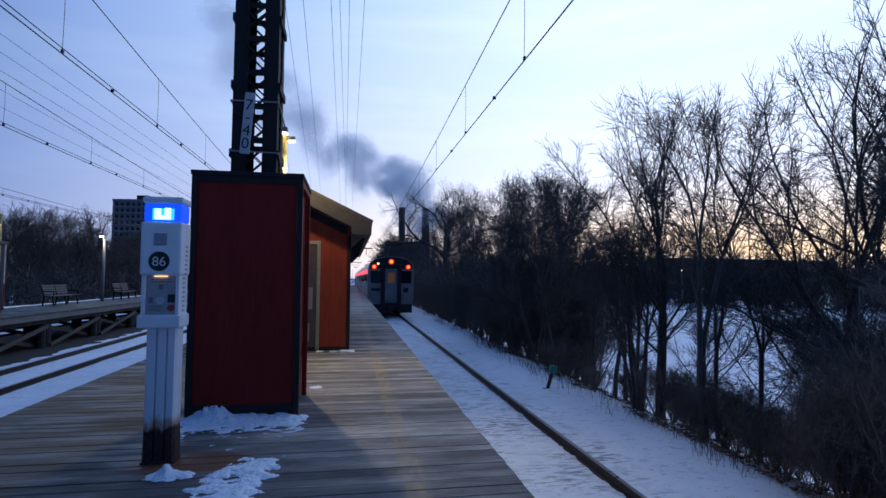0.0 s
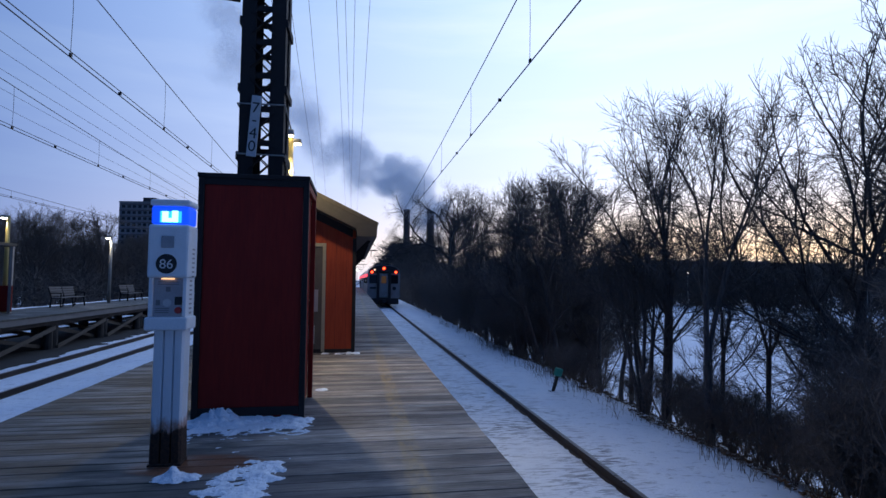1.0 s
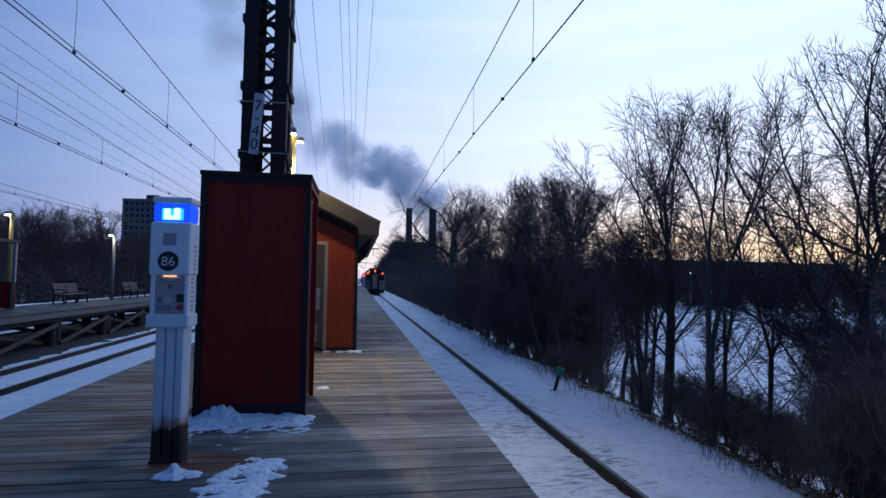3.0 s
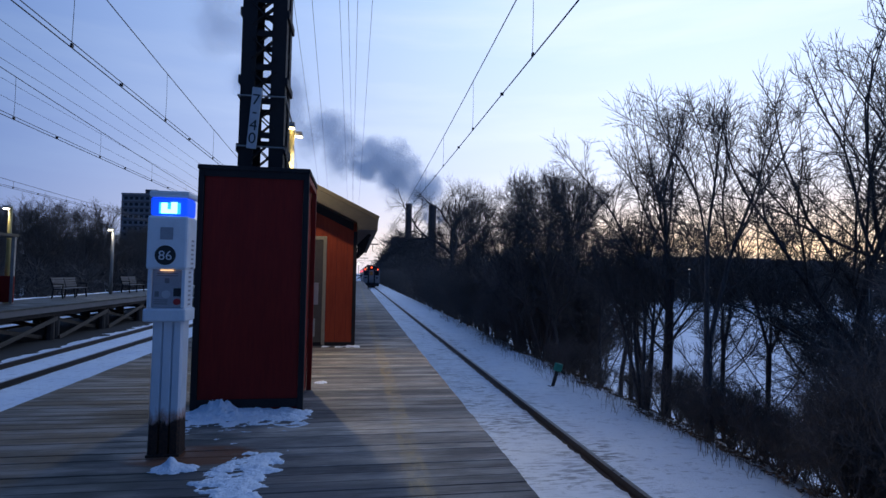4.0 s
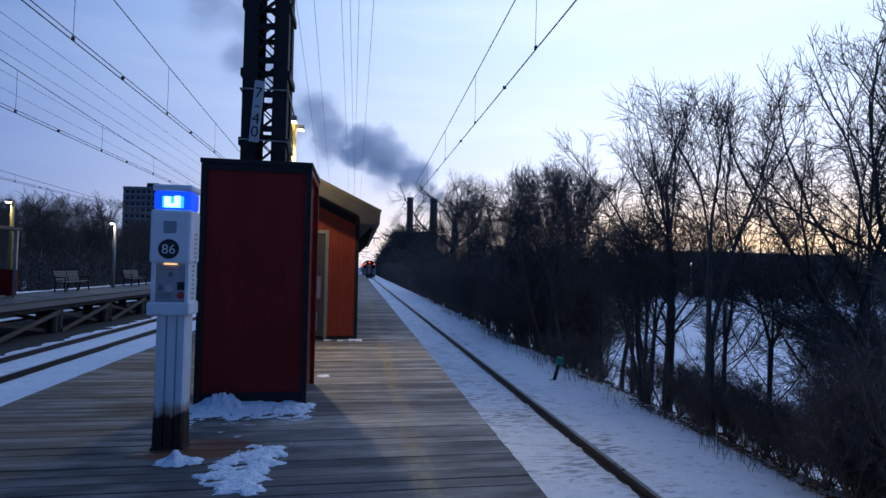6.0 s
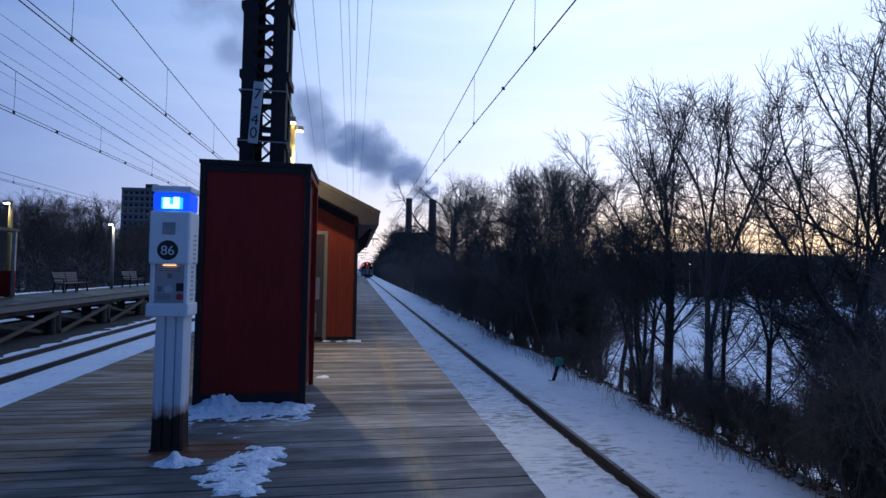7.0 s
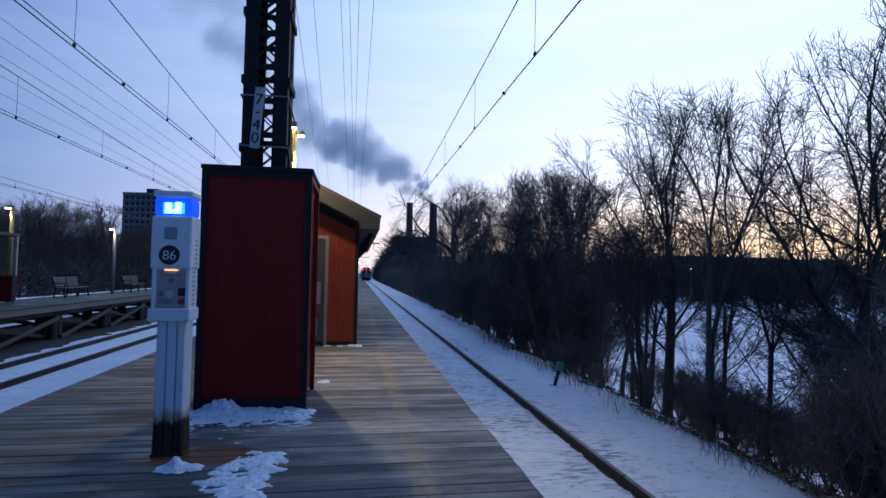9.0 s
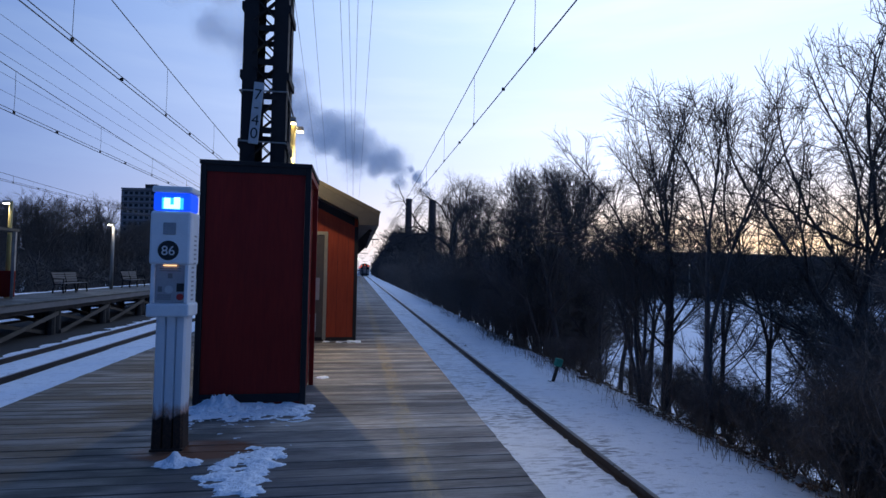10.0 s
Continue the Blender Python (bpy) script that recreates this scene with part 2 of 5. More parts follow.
def siding_material(name, a, b):
    m = Mat(name, 0.7)
    m.b.inputs["Specular IOR Level"].default_value = 0.2
    v = m.position((9, 9, 0.7))
    g = m.noise(v, 5, 6)
    c = m.ramp(g, [(0.3, a), (0.7, b)])
    stain = m.ramp(m.noise(m.position((2, 2, 0.6)), 1.6, 5), [(0.4, (0, 0, 0)), (0.75, (1, 1, 1))])
    c = m.mix(m.math("MULTIPLY", stain, 0.4), c, tuple(k * 0.55 for k in a))
    m.color(c).bump(g, 0.35, 0.004).rough(g, 0.45, 0.75)
    return m.m


def post_material():
    """White enamel that has rusted through near its foot."""
    m = Mat("rusting_white_enamel", 0.4)
    xyz = m.n.new("ShaderNodeSeparateXYZ")
    m.l.new(m.position(), xyz.inputs[0])
    n = m.noise(m.position((14, 14, 5)), 1.4, 6, 0.65)
    h = m.math("SUBTRACT", m.math("ADD", 0.17, m.math("MULTIPLY", n, 0.22)), xyz.outputs[2])
    rust = m.math("MULTIPLY", h, 30, True)
    halo = m.math("MULTIPLY", m.math("ADD", h, 0.075), 15, True)
    fine = m.noise(m.position(), 60, 4)
    c = m.mix(0.2, (0.74, 0.76, 0.80), m.ramp(fine, [(0.3, (0.3, 0.3, 0.3)), (0.7, (0.7, 0.7, 0.7))]), "SOFT_LIGHT")
    c = m.mix(m.math("MULTIPLY", halo, m.math("ADD", 0.25, m.math("MULTIPLY", fine, 1.0))), c, (0.36, 0.13, 0.045))
    c = m.mix(rust, c, m.ramp(fine, [(0.35, (0.018, 0.012, 0.010)), (0.7, (0.07, 0.032, 0.018))]))
    m.color(c).bump(m.math("MULTIPLY", rust, fine), 0.5, 0.006)
    m.l.new(m.math("ADD", 0.4, m.math("MULTIPLY", rust, 0.5)), m.b.inputs["Roughness"])
    return m.m


def smoke_material(name):
    """Tiny droplets: half of the light is thrown back, half passes through."""
    m = Mat(name, 1.0)
    n = m.noise(m.coords(), 1.3, 3, 0.5)
    c = m.ramp(n, [(0.3, (0.97, 0.98, 0.99)), (0.7, (0.99, 0.99, 0.99))])
    back, on, both = m.n.new("ShaderNodeBsdfDiffuse"), m.n.new("ShaderNodeBsdfTranslucent"), m.n.new("ShaderNodeMixShader")
    for k in (back, on):
        m.l.new(c, k.inputs["Color"])
    m.l.new(back.outputs[0], both.inputs[1])
    m.l.new(on.outputs[0], both.inputs[2])
    m.l.new(both.outputs[0], m.n["Material Output"].inputs["Surface"])
    return m.m


PLANK, SNOW, STEEL, BARK = plank_material(), snow_material(), steel_material(), bark_material("bark", (0.055, 0.047, 0.044), (0.135, 0.118, 0.11))
SHRUBBARK = bark_material("pale_dry_stems", (0.10, 0.080, 0.070), (0.235, 0.19, 0.165))
RED = siding_material("red_stained_boards", (0.20, 0.014, 0.011), (0.27, 0.022, 0.015))
# the same red paint with the lamp's warm light put into its tone
LAMPLITRED = siding_material("red_boards_lamplit_tone", (0.28, 0.043, 0.020), (0.39, 0.066, 0.028))
TRIM = painted("near_black_trim", (0.012, 0.010, 0.011), (0.035, 0.030, 0.030), 0.8)
IRON = painted("dark_riveted_iron", (0.010, 0.009, 0.010), (0.035, 0.022, 0.017), 0.8, 0.0, 3.0)
DARKWOOD = painted("dark_trestle_timber", (0.035, 0.03, 0.028), (0.09, 0.08, 0.075), 0.85, 0.0, 3.0)
TRESTLE = painted("brown_brace_timber", (0.085, 0.070, 0.058), (0.14, 0.12, 0.10), 0.85, 0.0, 3.0)
GREYWOOD = painted("grey_timber", (0.16, 0.15, 0.145), (0.26, 0.245, 0.235), 0.85, 0.0, 2.5)
SHINGLE = painted("brown_roof_shingle", (0.10, 0.082, 0.060), (0.17, 0.14, 0.10), 0.85, 0.0, 5.0)
TANTRIM = painted("tan_fascia_paint", (0.082, 0.068, 0.052), (0.06, 0.05, 0.04), 0.6)
DOORGREY = painted("brown_grey_door_paint", (0.085, 0.072, 0.060), (0.13, 0.11, 0.09), 0.5)
FRAMETAN = painted("pale_tan_door_frame", (0.36, 0.31, 0.22), (0.22, 0.19, 0.14), 0.5)
WHITE = painted("white_enamel", (0.80, 0.82, 0.85), (0.6, 0.6, 0.6), 0.38, 0.0, 7.0, 0.35)
GREYPANEL = painted("brushed_grey_panel", (0.36, 0.36, 0.38), (0.28, 0.28, 0.30), 0.35, 0.5, 9.0)
POSTMAT = post_material()
BLACK = painted("black_plastic", (0.010, 0.010, 0.012), (0.03, 0.03, 0.03), 0.4)
REDBUTTON = painted("red_button_plastic", (0.42, 0.02, 0.02), (0.25, 0.02, 0.02), 0.35)
SIGNWHITE = painted("white_sign_enamel", (0.50, 0.51, 0.52), (0.35, 0.33, 0.30), 0.45, 0.0, 12.0)
PALEMARK = painted("pale_marking", (0.7, 0.7, 0.7), (0.55, 0.55, 0.55), 0.5)
GREYMARK = painted("grey_marking", (0.16, 0.16, 0.17), (0.22, 0.22, 0.22), 0.5)
YELLOWPOLE = painted("yellow_painted_pole", (0.30, 0.235, 0.075), (0.20, 0.155, 0.055), 0.5, 0.0, 4.0)
GREYPOLE = painted("galvanised_pole", (0.32, 0.31, 0.29), (0.2, 0.19, 0.18), 0.5, 0.4, 4.0)
RAILSTEEL = painted("rusted_rail_steel", (0.035, 0.024, 0.020), (0.075, 0.05, 0.04), 0.5, 0.6, 5.0)
RAILTOP = painted("polished_rail_head", (0.30, 0.30, 0.32), (0.18, 0.17, 0.17), 0.3, 0.9, 5.0)
TIE = painted("creosoted_tie", (0.03, 0.024, 0.02), (0.07, 0.06, 0.05), 0.9, 0.0, 4.0)
WIRE = painted("copper_wire_dull", (0.02, 0.02, 0.022), (0.04, 0.04, 0.04), 0.5, 0.3)
GREENMARK = painted("green_marker_paint", (0.03, 0.30, 0.22), (0.02, 0.16, 0.12), 0.5)
DEADLEAF = painted("dead_brown_leaf", (0.11, 0.062, 0.035), (0.06, 0.038, 0.024), 0.85, 0.0, 9.0)
DRYGRASS = painted("dry_weed_stalks", (0.16, 0.12, 0.085), (0.09, 0.07, 0.05), 0.9)
BRICKFAR = painted("brown_brick", (0.075, 0.055, 0.052), (0.11, 0.085, 0.08), 0.85, 0.0, 0.4)
CONCRETEFAR = painted("grey_concrete", (0.16, 0.155, 0.16), (0.11, 0.105, 0.11), 0.85, 0.0, 0.3)
GLASSDARK = Mat("dark_window_glass", 0.08).color((0.012, 0.013, 0.017)).m
TRAINDARK = painted("dark_train_paint", (0.014, 0.013, 0.016), (0.03, 0.028, 0.03), 0.45)
TRAINGREY = painted("grimy_train_panel", (0.34, 0.30, 0.29), (0.17, 0.14, 0.135), 0.55, 0.1, 2.0)
BLUE = glowing("blue_lit_lens", (0.004, 0.075, 1.0), 0.85, (0.05, 0.15, 0.8))
BLUEMID = glowing("bright_blue_glow", (0.02, 0.32, 1.0), 2.2, (0.05, 0.15, 0.8))
BLUEHOT = glowing("blue_white_lamp", (0.22, 0.62, 1.0), 4.0)
AMBER = glowing("amber_lamp", (1.0, 0.13, 0.012), 4.0)
REDRING = glowing("red_glow_ring", (1.0, 0.025, 0.010), 1.3, (0.3, 0.02, 0.02))
REDSIDE = glowing("red_side_glow", (1.0, 0.05, 0.07), 2.2)
WARMLAMP = glowing("warm_lamp_lens", (1.0, 0.80, 0.42), 14.0)
PALELAMP = glowing("pale_lamp_lens", (1.0, 0.93, 0.75), 10.0)
TASK = glowing("small_task_light", (1.0, 0.55, 0.22), 1.6)
CABIN = glowing("lit_cabin_glass", (1.0, 0.50, 0.15), 0.05, (0.05, 0.04, 0.03))
GROUND = snow_material("snowy_ground", True)
BALLAST = painted("dark_ballast", (0.022, 0.020, 0.020), (0.055, 0.05, 0.05), 0.95, 0.0, 7.0)
SMOKE = smoke_material("steam_white")

# ======== mesh helpers ========


def part(name, bm, material, parent=None, label="", smooth=False):
    me = bpy.data.meshes.new(name)
    bm.normal_update()
    bm.to_mesh(me)
    bm.free()
    me.materials.append(material)
    if smooth:
        me.polygons.foreach_set("use_smooth", [True] * len(me.polygons))
    ob = new(name, me)
    ob.parent = parent
    if label:
        tagged(ob, label)
    return ob


def raw(name, verts, faces, material, parent=None, smooth=False):
    me = bpy.data.meshes.new(name)
    me.from_pydata(verts, [], faces)
    me.materials.append(material)
    if smooth:
        me.polygons.foreach_set("use_smooth", [True] * len(me.polygons))
    ob = new(name, me)
    ob.parent = parent
    return ob


def thing(name, label, category, place=(0, 0, 0), rz=0.0, group="", kind=""):
    ob = new(name)
    ob.matrix_basis = pose(*place, 0, 0, rz)
    return tagged(ob, label, category, group, kind)


def box(bm, x0, x1, y0, y1, z0, z1, bevel=0.0):
    vs = bmesh.ops.create_cube(bm, size=1.0, matrix=Matrix.LocRotScale(
        ((x0 + x1) / 2, (y0 + y1) / 2, (z0 + z1) / 2), None, (x1 - x0, y1 - y0, z1 - z0)))["verts"]
    if bevel:
        es = list({e for v in vs for e in v.link_edges})
        bmesh.ops.bevel(bm, geom=es, offset=bevel, segments=2, affect="EDGES", profile=0.5)
    return bm


def boxes(*rows, bevel=0.0):
    bm = bmesh.new()
    for r in rows:
        box(bm, *r, bevel=bevel)
    return bm


def bar(bm, a, b, w, d=None):
    """A square bar from a to b."""
    a, b = Vector(a), Vector(b)
    m = Matrix.Translation((a + b) / 2) @ (b - a).to_track_quat("Z", "Y").to_matrix().to_4x4()
    bmesh.ops.create_cube(bm, size=1.0, matrix=m @ Matrix.Diagonal((w, d or w, (b - a).length, 1)))
    return bm


def rod(bm, a, b, r0, r1=None, n=12):
    a, b = Vector(a), Vector(b)
    m = Matrix.Translation((a + b) / 2) @ (b - a).to_track_quat("Z", "Y").to_matrix().to_4x4()
    bmesh.ops.create_cone(bm, cap_ends=True, segments=n, radius1=r0, radius2=r0 if r1 is None else r1,
                          depth=(b - a).length, matrix=m)
    return bm


def prism(profile, y0, y1, axis="y"):
    """A closed outline in x and z, drawn out along y."""
    bm = bmesh.new()
    a = [bm.verts.new((x, y0, z)) for x, z in profile]
    b = [bm.verts.new((x, y1, z)) for x, z in profile]
    n = len(a)
    bm.faces.new(a)
    bm.faces.new(b[::-1])
    for i in range(n):
        bm.faces.new((a[i], b[i], b[(i + 1) % n], a[(i + 1) % n]))
    bmesh.ops.recalc_face_normals(bm, faces=bm.faces)
    return bm


def lettering(name, text, size, place, material, parent, spacing=1.0):
    cu = bpy.data.curves.new(name, "FONT")
    cu.body, cu.size, cu.extrude, cu.align_x, cu.align_y = text, size, 0.001, "CENTER", "CENTER"
    cu.materials.append(material)
    ob = new(name, cu)
    ob.parent = parent
    ob.matrix_basis = pose(*place, 90, 0, 0)
    return ob


def tubes(lines, sides=4):
    """Tapered tubes along polylines [(points, radii)]: vertices and faces."""
    verts, faces, base = [], [], 0
    ang = np.arange(sides) * 2 * np.pi / sides
    ca, sa = np.cos(ang), np.sin(ang)
    for pts, rad in lines:
        p = np.asarray(pts, float)
        d = np.gradient(p, axis=0)
        d /= np.linalg.norm(d, axis=1)[:, None] + 1e-9
        ref = np.where(np.abs(d[:, 2:3]) > 0.9, [[1.0, 0, 0]], [[0, 0, 1.0]])
        u = np.cross(d, ref)
        u /= np.linalg.norm(u, axis=1)[:, None] + 1e-9
        v = np.cross(d, u)
        r = np.asarray(rad)[:, None, None]
        ring = p[:, None, :] + r * (u[:, None, :] * ca[None, :, None] + v[:, None, :] * sa[None, :, None])
        verts.append(ring.reshape(-1, 3))
        n = len(p)
        i = np.arange(n - 1)[:, None] * sides + base
        k, k2 = np.arange(sides)[None, :], (np.arange(sides)[None, :] + 1) % sides
        faces.append(np.stack([i + k, i + k2, i + sides + k2, i + sides + k], -1).reshape(-1, 4))
        base += n * sides
    return np.concatenate(verts), np.concatenate(faces)


def tube_mesh(name, lines, sides, material):
    v, f = tubes(lines, sides)
    me = bpy.data.meshes.new(name)
    me.vertices.add(len(v))
    me.vertices.foreach_set("co", v.ravel())
    me.loops.add(f.size)
    me.loops.foreach_set("vertex_index", f.ravel().astype(np.int32))
    me.polygons.add(len(f))
    me.polygons.foreach_set("loop_start", np.arange(0, f.size, 4, dtype=np.int32))
    me.polygons.foreach_set("loop_total", np.full(len(f), 4, dtype=np.int32))
    me.update(calc_edges=True)
    me.materials.append(material)
    return me


# ======== ground, tracks, platforms ========
RAIL_Z, SNOW_Z = -1.22, -1.36


def ground_height(x, y):
    z = SNOW_Z
    if x > 4.6:                                            # bank falls to the park
        s = min(max(x - 5.4, 0.0) / 7.6, 1.0)
        z -= 2.6 * s * s * (3 - 2 * s) + 0.10 * min((x - 4.6) / 2.5, 1.0)
    if x < -17.5:
        z -= 0.5 * min((-17.5 - x) / 4, 1.0)
    if abs(x) < 60 and -5 < y < 120:
        z += 0.05 * (noise.noise(Vector((x * 0.9, y * 0.5, 0))) if not -10.6 < x < 4.2 else 0.25 * noise.noise(Vector((x * 2, y * 1.3, 3))))
    if 1.3 < x < 4.3 and y < 25:                           # ties swell under the snow
        z += 0.012 * max(0.0, math.cos(2 * math.pi * y / 0.53)) * (0.5 + noise.noise(Vector((x * 1.5, y * 0.8, 8))))
        z += 0.018 * noise.noise(Vector((x * 3, y * 8, 1)))
    return z


def build_ground():
    xs = sorted(set([-3000, -1200, -500, -200, -100, -60, -40, -30, -25, -21] + [round(-18 + 0.6 * i, 2) for i in range(20)]
                    + [round(-6 + 0.3 * i, 2) for i in range(70)] + [16, 18, 21, 25, 30, 40, 55, 80, 120, 200, 500, 1200, 3000]))
    ys = sorted(set([-60, -20, -8] + [round(-4 + 0.5 * i, 2) for i in range(11)] + [round(1.5 + 0.12 * i, 2) for i in range(190)] + [24 + 1.0 * i for i in range(30)]
                    + [56, 60, 66, 74, 85, 100, 120, 150, 200, 300, 500, 900, 1600, 3000, 4500]))
    verts = [(x, y, ground_height(x, y)) for y in ys for x in xs]
    n = len(xs)
    faces = [(j * n + i, j * n + i + 1, (j + 1) * n + i + 1, (j + 1) * n + i) for j in range(len(ys) - 1) for i in range(n - 1)]
    g = raw("ground", verts, faces, GROUND, None, True)
    tagged(g, "snow-covered ground with a bank falling to a park", "ground", kind="structure")


def build_track(cx, name_label, y0=-5, y1=700, tie_to=60):
    t = thing("railway_track", name_label, "railway track", (cx, 0, 0), kind="structure")
    for sx in (-0.7525, 0.7525):
        prof = [(-0.07, -0.155), (0.07, -0.155), (0.07, -0.14), (0.012, -0.12), (0.012, -0.045), (0.034, -0.038),
                (0.034, -0.006), (-0.034, -0.006), (-0.034, -0.038), (-0.012, -0.045), (-0.012, -0.12), (-0.07, -0.14)]
        rail = part("rail", prism([(sx + x, RAIL_Z + z) for x, z in prof], y0, y1), RAILSTEEL, t, "brown rusted steel rail")
        part("rail_head", boxes((sx - 0.030, sx + 0.030, y0, y1, RAIL_Z - 0.006, RAIL_Z)), RAILTOP, rail)
    me = None
    y = y0
    while y < tie_to:
        if me is None:
            ob = part("tie", boxes((-1.28, 1.28, -0.11, 0.11, -0.18, 0.0), bevel=0.012), TIE, t)
            me = ob.data
        else:
            ob = new("tie", me)
            ob.parent = t
        ob.matrix_basis = pose(random.uniform(-0.03, 0.03), y, -1.378 + random.uniform(-0.010, 0.008), 0, random.uniform(-0.4, 0.4), random.uniform(-1, 1))
        y += 0.53
    return t


def build_ballast():
    """Dark wind-swept ballast under the second platform, with a ragged snow edge."""
    verts, faces = [], []
    n, ys = 12, [2 + 0.35 * i for i in range(260)]
    for y in ys:
        for i in range(n + 1):
            f = i / n
            e = -9.85 + 0.30 * noise.noise(Vector((0.0, y * 0.9, 5))) + 0.18 * noise.noise(Vector((0, y * 3.1, 9)))
            x = -15.0 + (e + 15.0) * f
            verts.append((x, y, SNOW_Z + 0.03 + 0.035 * noise.noise(Vector((x * 3, y * 3, 2))) - 0.06 * max(0, f - 0.86) / 0.14))
    for j in range(len(ys) - 1):
        for i in range(n):
            k = j * (n + 1) + i
            faces.append((k, k + 1, k + n + 2, k + n + 1))
    tagged(raw("ballast", verts, faces, BALLAST, None, True), "dark wind-swept ballast under the trestle platform", "ballast", kind="structure")


build_ground()
build_ballast()
build_track(2.79, "snow-dusted single track beside the boarded platform", tie_to=45)
build_track(-4.95, "snow-covered track on the far side of the platform", tie_to=10)
build_track(-8.63, "track with dark rails in fresh snow", tie_to=45)
build_track(-15.75, "distant track behind the second platform", tie_to=-5)

PX0, PX1, PEND = -3.35, 1.20, 98.0


def build_platform():
    p = thing("platform", "weathered grey boarded island platform with a worn yellow line", "platform", kind="structure")
    part("platform_frame", boxes((PX0 + 0.08, PX1 - 0.10, -4, PEND, -0.34, -0.052)), DARKWOOD, p, "dark timber joists")
    for x in (PX0 + 0.3, -1.1, PX1 - 0.35):
        for y in range(-3, 97, 4):
            part("pile", boxes((x - 0.14, x + 0.14, y - 0.14, y + 0.14, -1.5, -0.34)), DARKWOOD, p)
    return p


PLATFORM = build_platform()


def build_left_platform():
    p = thing("trestle_platform", "second boarded platform on dark braced trestles", "platform", kind="structure")
    x0, x1, y0, y1 = -14.4, -11.05, 2.0, 96.0
    part("deck", boxes((x0, x1, y0, y1, -0.06, 0.0)), PLANK, p, "grey weathered deck boards")
    part("edge_beam", boxes((x1 - 0.14, x1 - 0.02, y0, y1, -0.25, -0.062)), GREYWOOD, p, "grey weathered edge beam")
    part("stringer", boxes((x1 - 0.42, x1 - 0.24, y0, y1, -0.42, -0.062)), DARKWOOD, p, "dark timber stringer")
    part("edge_beam", boxes((x0 + 0.04, x0 + 0.16, y0, y1, -0.34, -0.062)), GREYWOOD, p)
    part("joists", boxes((x0 + 0.3, x1 - 0.5, y0, y1, -0.30, -0.062)), DARKWOOD, p)
    y = 1.9
    while y < 60:
        for x in (x1 - 0.35, x0 + 0.35):
            for dy in (-0.17, 0.17):
                part("pile", rod(bmesh.new(), (x, y + dy, -1.5), (x, y + dy, -0.42), 0.165, 0.15, 10), DARKWOOD, p)
        part("cap_beam", boxes((x0 + 0.1, x1 - 0.46, y - 0.16, y + 0.16, -0.60, -0.302)), DARKWOOD, p)
        part("brace", bar(bmesh.new(), (x1 - 0.15, y + 0.1, -1.26), (x1 - 0.15, y + 4.05, -0.52), 0.05, 0.15), TRESTLE, p, "brown diagonal plank brace")
        part("brace", bar(bmesh.new(), (x0 + 0.62, y + 4.05, -1.26), (x0 + 0.62, y + 0.1, -0.52), 0.05, 0.15), TRESTLE, p)
        part("brace", bar(bmesh.new(), (x1 - 0.56, y + 4.05, -1.26), (x1 - 0.56, y + 0.1, -0.50), 0.05, 0.13), TRESTLE, p)
        y += 4.15


build_left_platform()


def build_edge_snow():
    """A low snow ridge left along the far edge of the second platform."""
    verts, faces, n = [], [], 5
    ys = [2 + 0.25 * i for i in range(260)]
    for y in ys:
        w = 0.15 + 0.09 * noise.noise(Vector((0, y * 0.7, 4))) + 0.08 * noise.noise(Vector((0, y * 2.9, 6)))
        for i in range(n):
            f = i / (n - 1)
            verts.append((-14.38 + w * f, y, 0.002 + 0.05 * math.sin(math.pi * min(f + 0.1, 1.0)) * (0.8 + 0.4 * noise.noise(Vector((f, y * 2, 1))))))
    for j in range(len(ys) - 1):
        for i in range(n - 1):
            k = j * n + i
            faces.append((k, k + 1, k + n + 1, k + n))
    tagged(raw("snow_ridge", verts, faces, SNOW, None, True), "low snow ridge along the far edge of the second platform", "snow", kind="stuff")


build_edge_snow()

# ======== enclosed tower foot, lattice mast, shelter ========


def build_tower_box():
    t = thing("tower_enclosure", "dark red boarded enclosure with black corner trim around the mast foot", "enclosure", (-1.015, 6.10, 0))
    w, d, h = 0.535, 0.525, 2.405
    part("panel", boxes((-w + 0.06, w - 0.06, -d + 0.02, d - 0.02, 0.03, h)), RED, t, "dark red stained boarding")
    for sx in (-1, 1):
        for sy in (-1, 1):
            part("corner_post", boxes((sx * w - 0.055 * (sx > 0) - 0.0, sx * w + 0.055 * (sx < 0), sy * d - (0.055 if sy > 0 else 0), sy * d + (0.055 if sy < 0 else 0), 0.0, h), bevel=0.004), TRIM if sy < 0 else RED, t)
    part("bottom_rail", boxes((-w + 0.056, w - 0.056, -d + 0.004, -d + 0.05, 0.05, 0.13), bevel=0.003), TRIM, t)
    part("top_rail", boxes((-w + 0.056, w - 0.056, -d + 0.004, -d + 0.05, h - 0.07, h - 0.001), bevel=0.003), TRIM, t)
    part("top_rail", boxes((w - 0.05, w - 0.004, -d + 0.056, d - 0.056, h - 0.07, h - 0.001), bevel=0.003), RED, t)
    part("cap", boxes((-w - 0.010, w + 0.010, -d - 0.010, d + 0.010, h, h + 0.045), bevel=0.006), TRIM, t, "black flat cap board")
    for x in (-0.16, 0.16):
        part("board_joint", boxes((x - 0.0012, x + 0.0012, -d + 0.0185, -d + 0.0195, 0.13, h - 0.07)), RED, t)
    return t


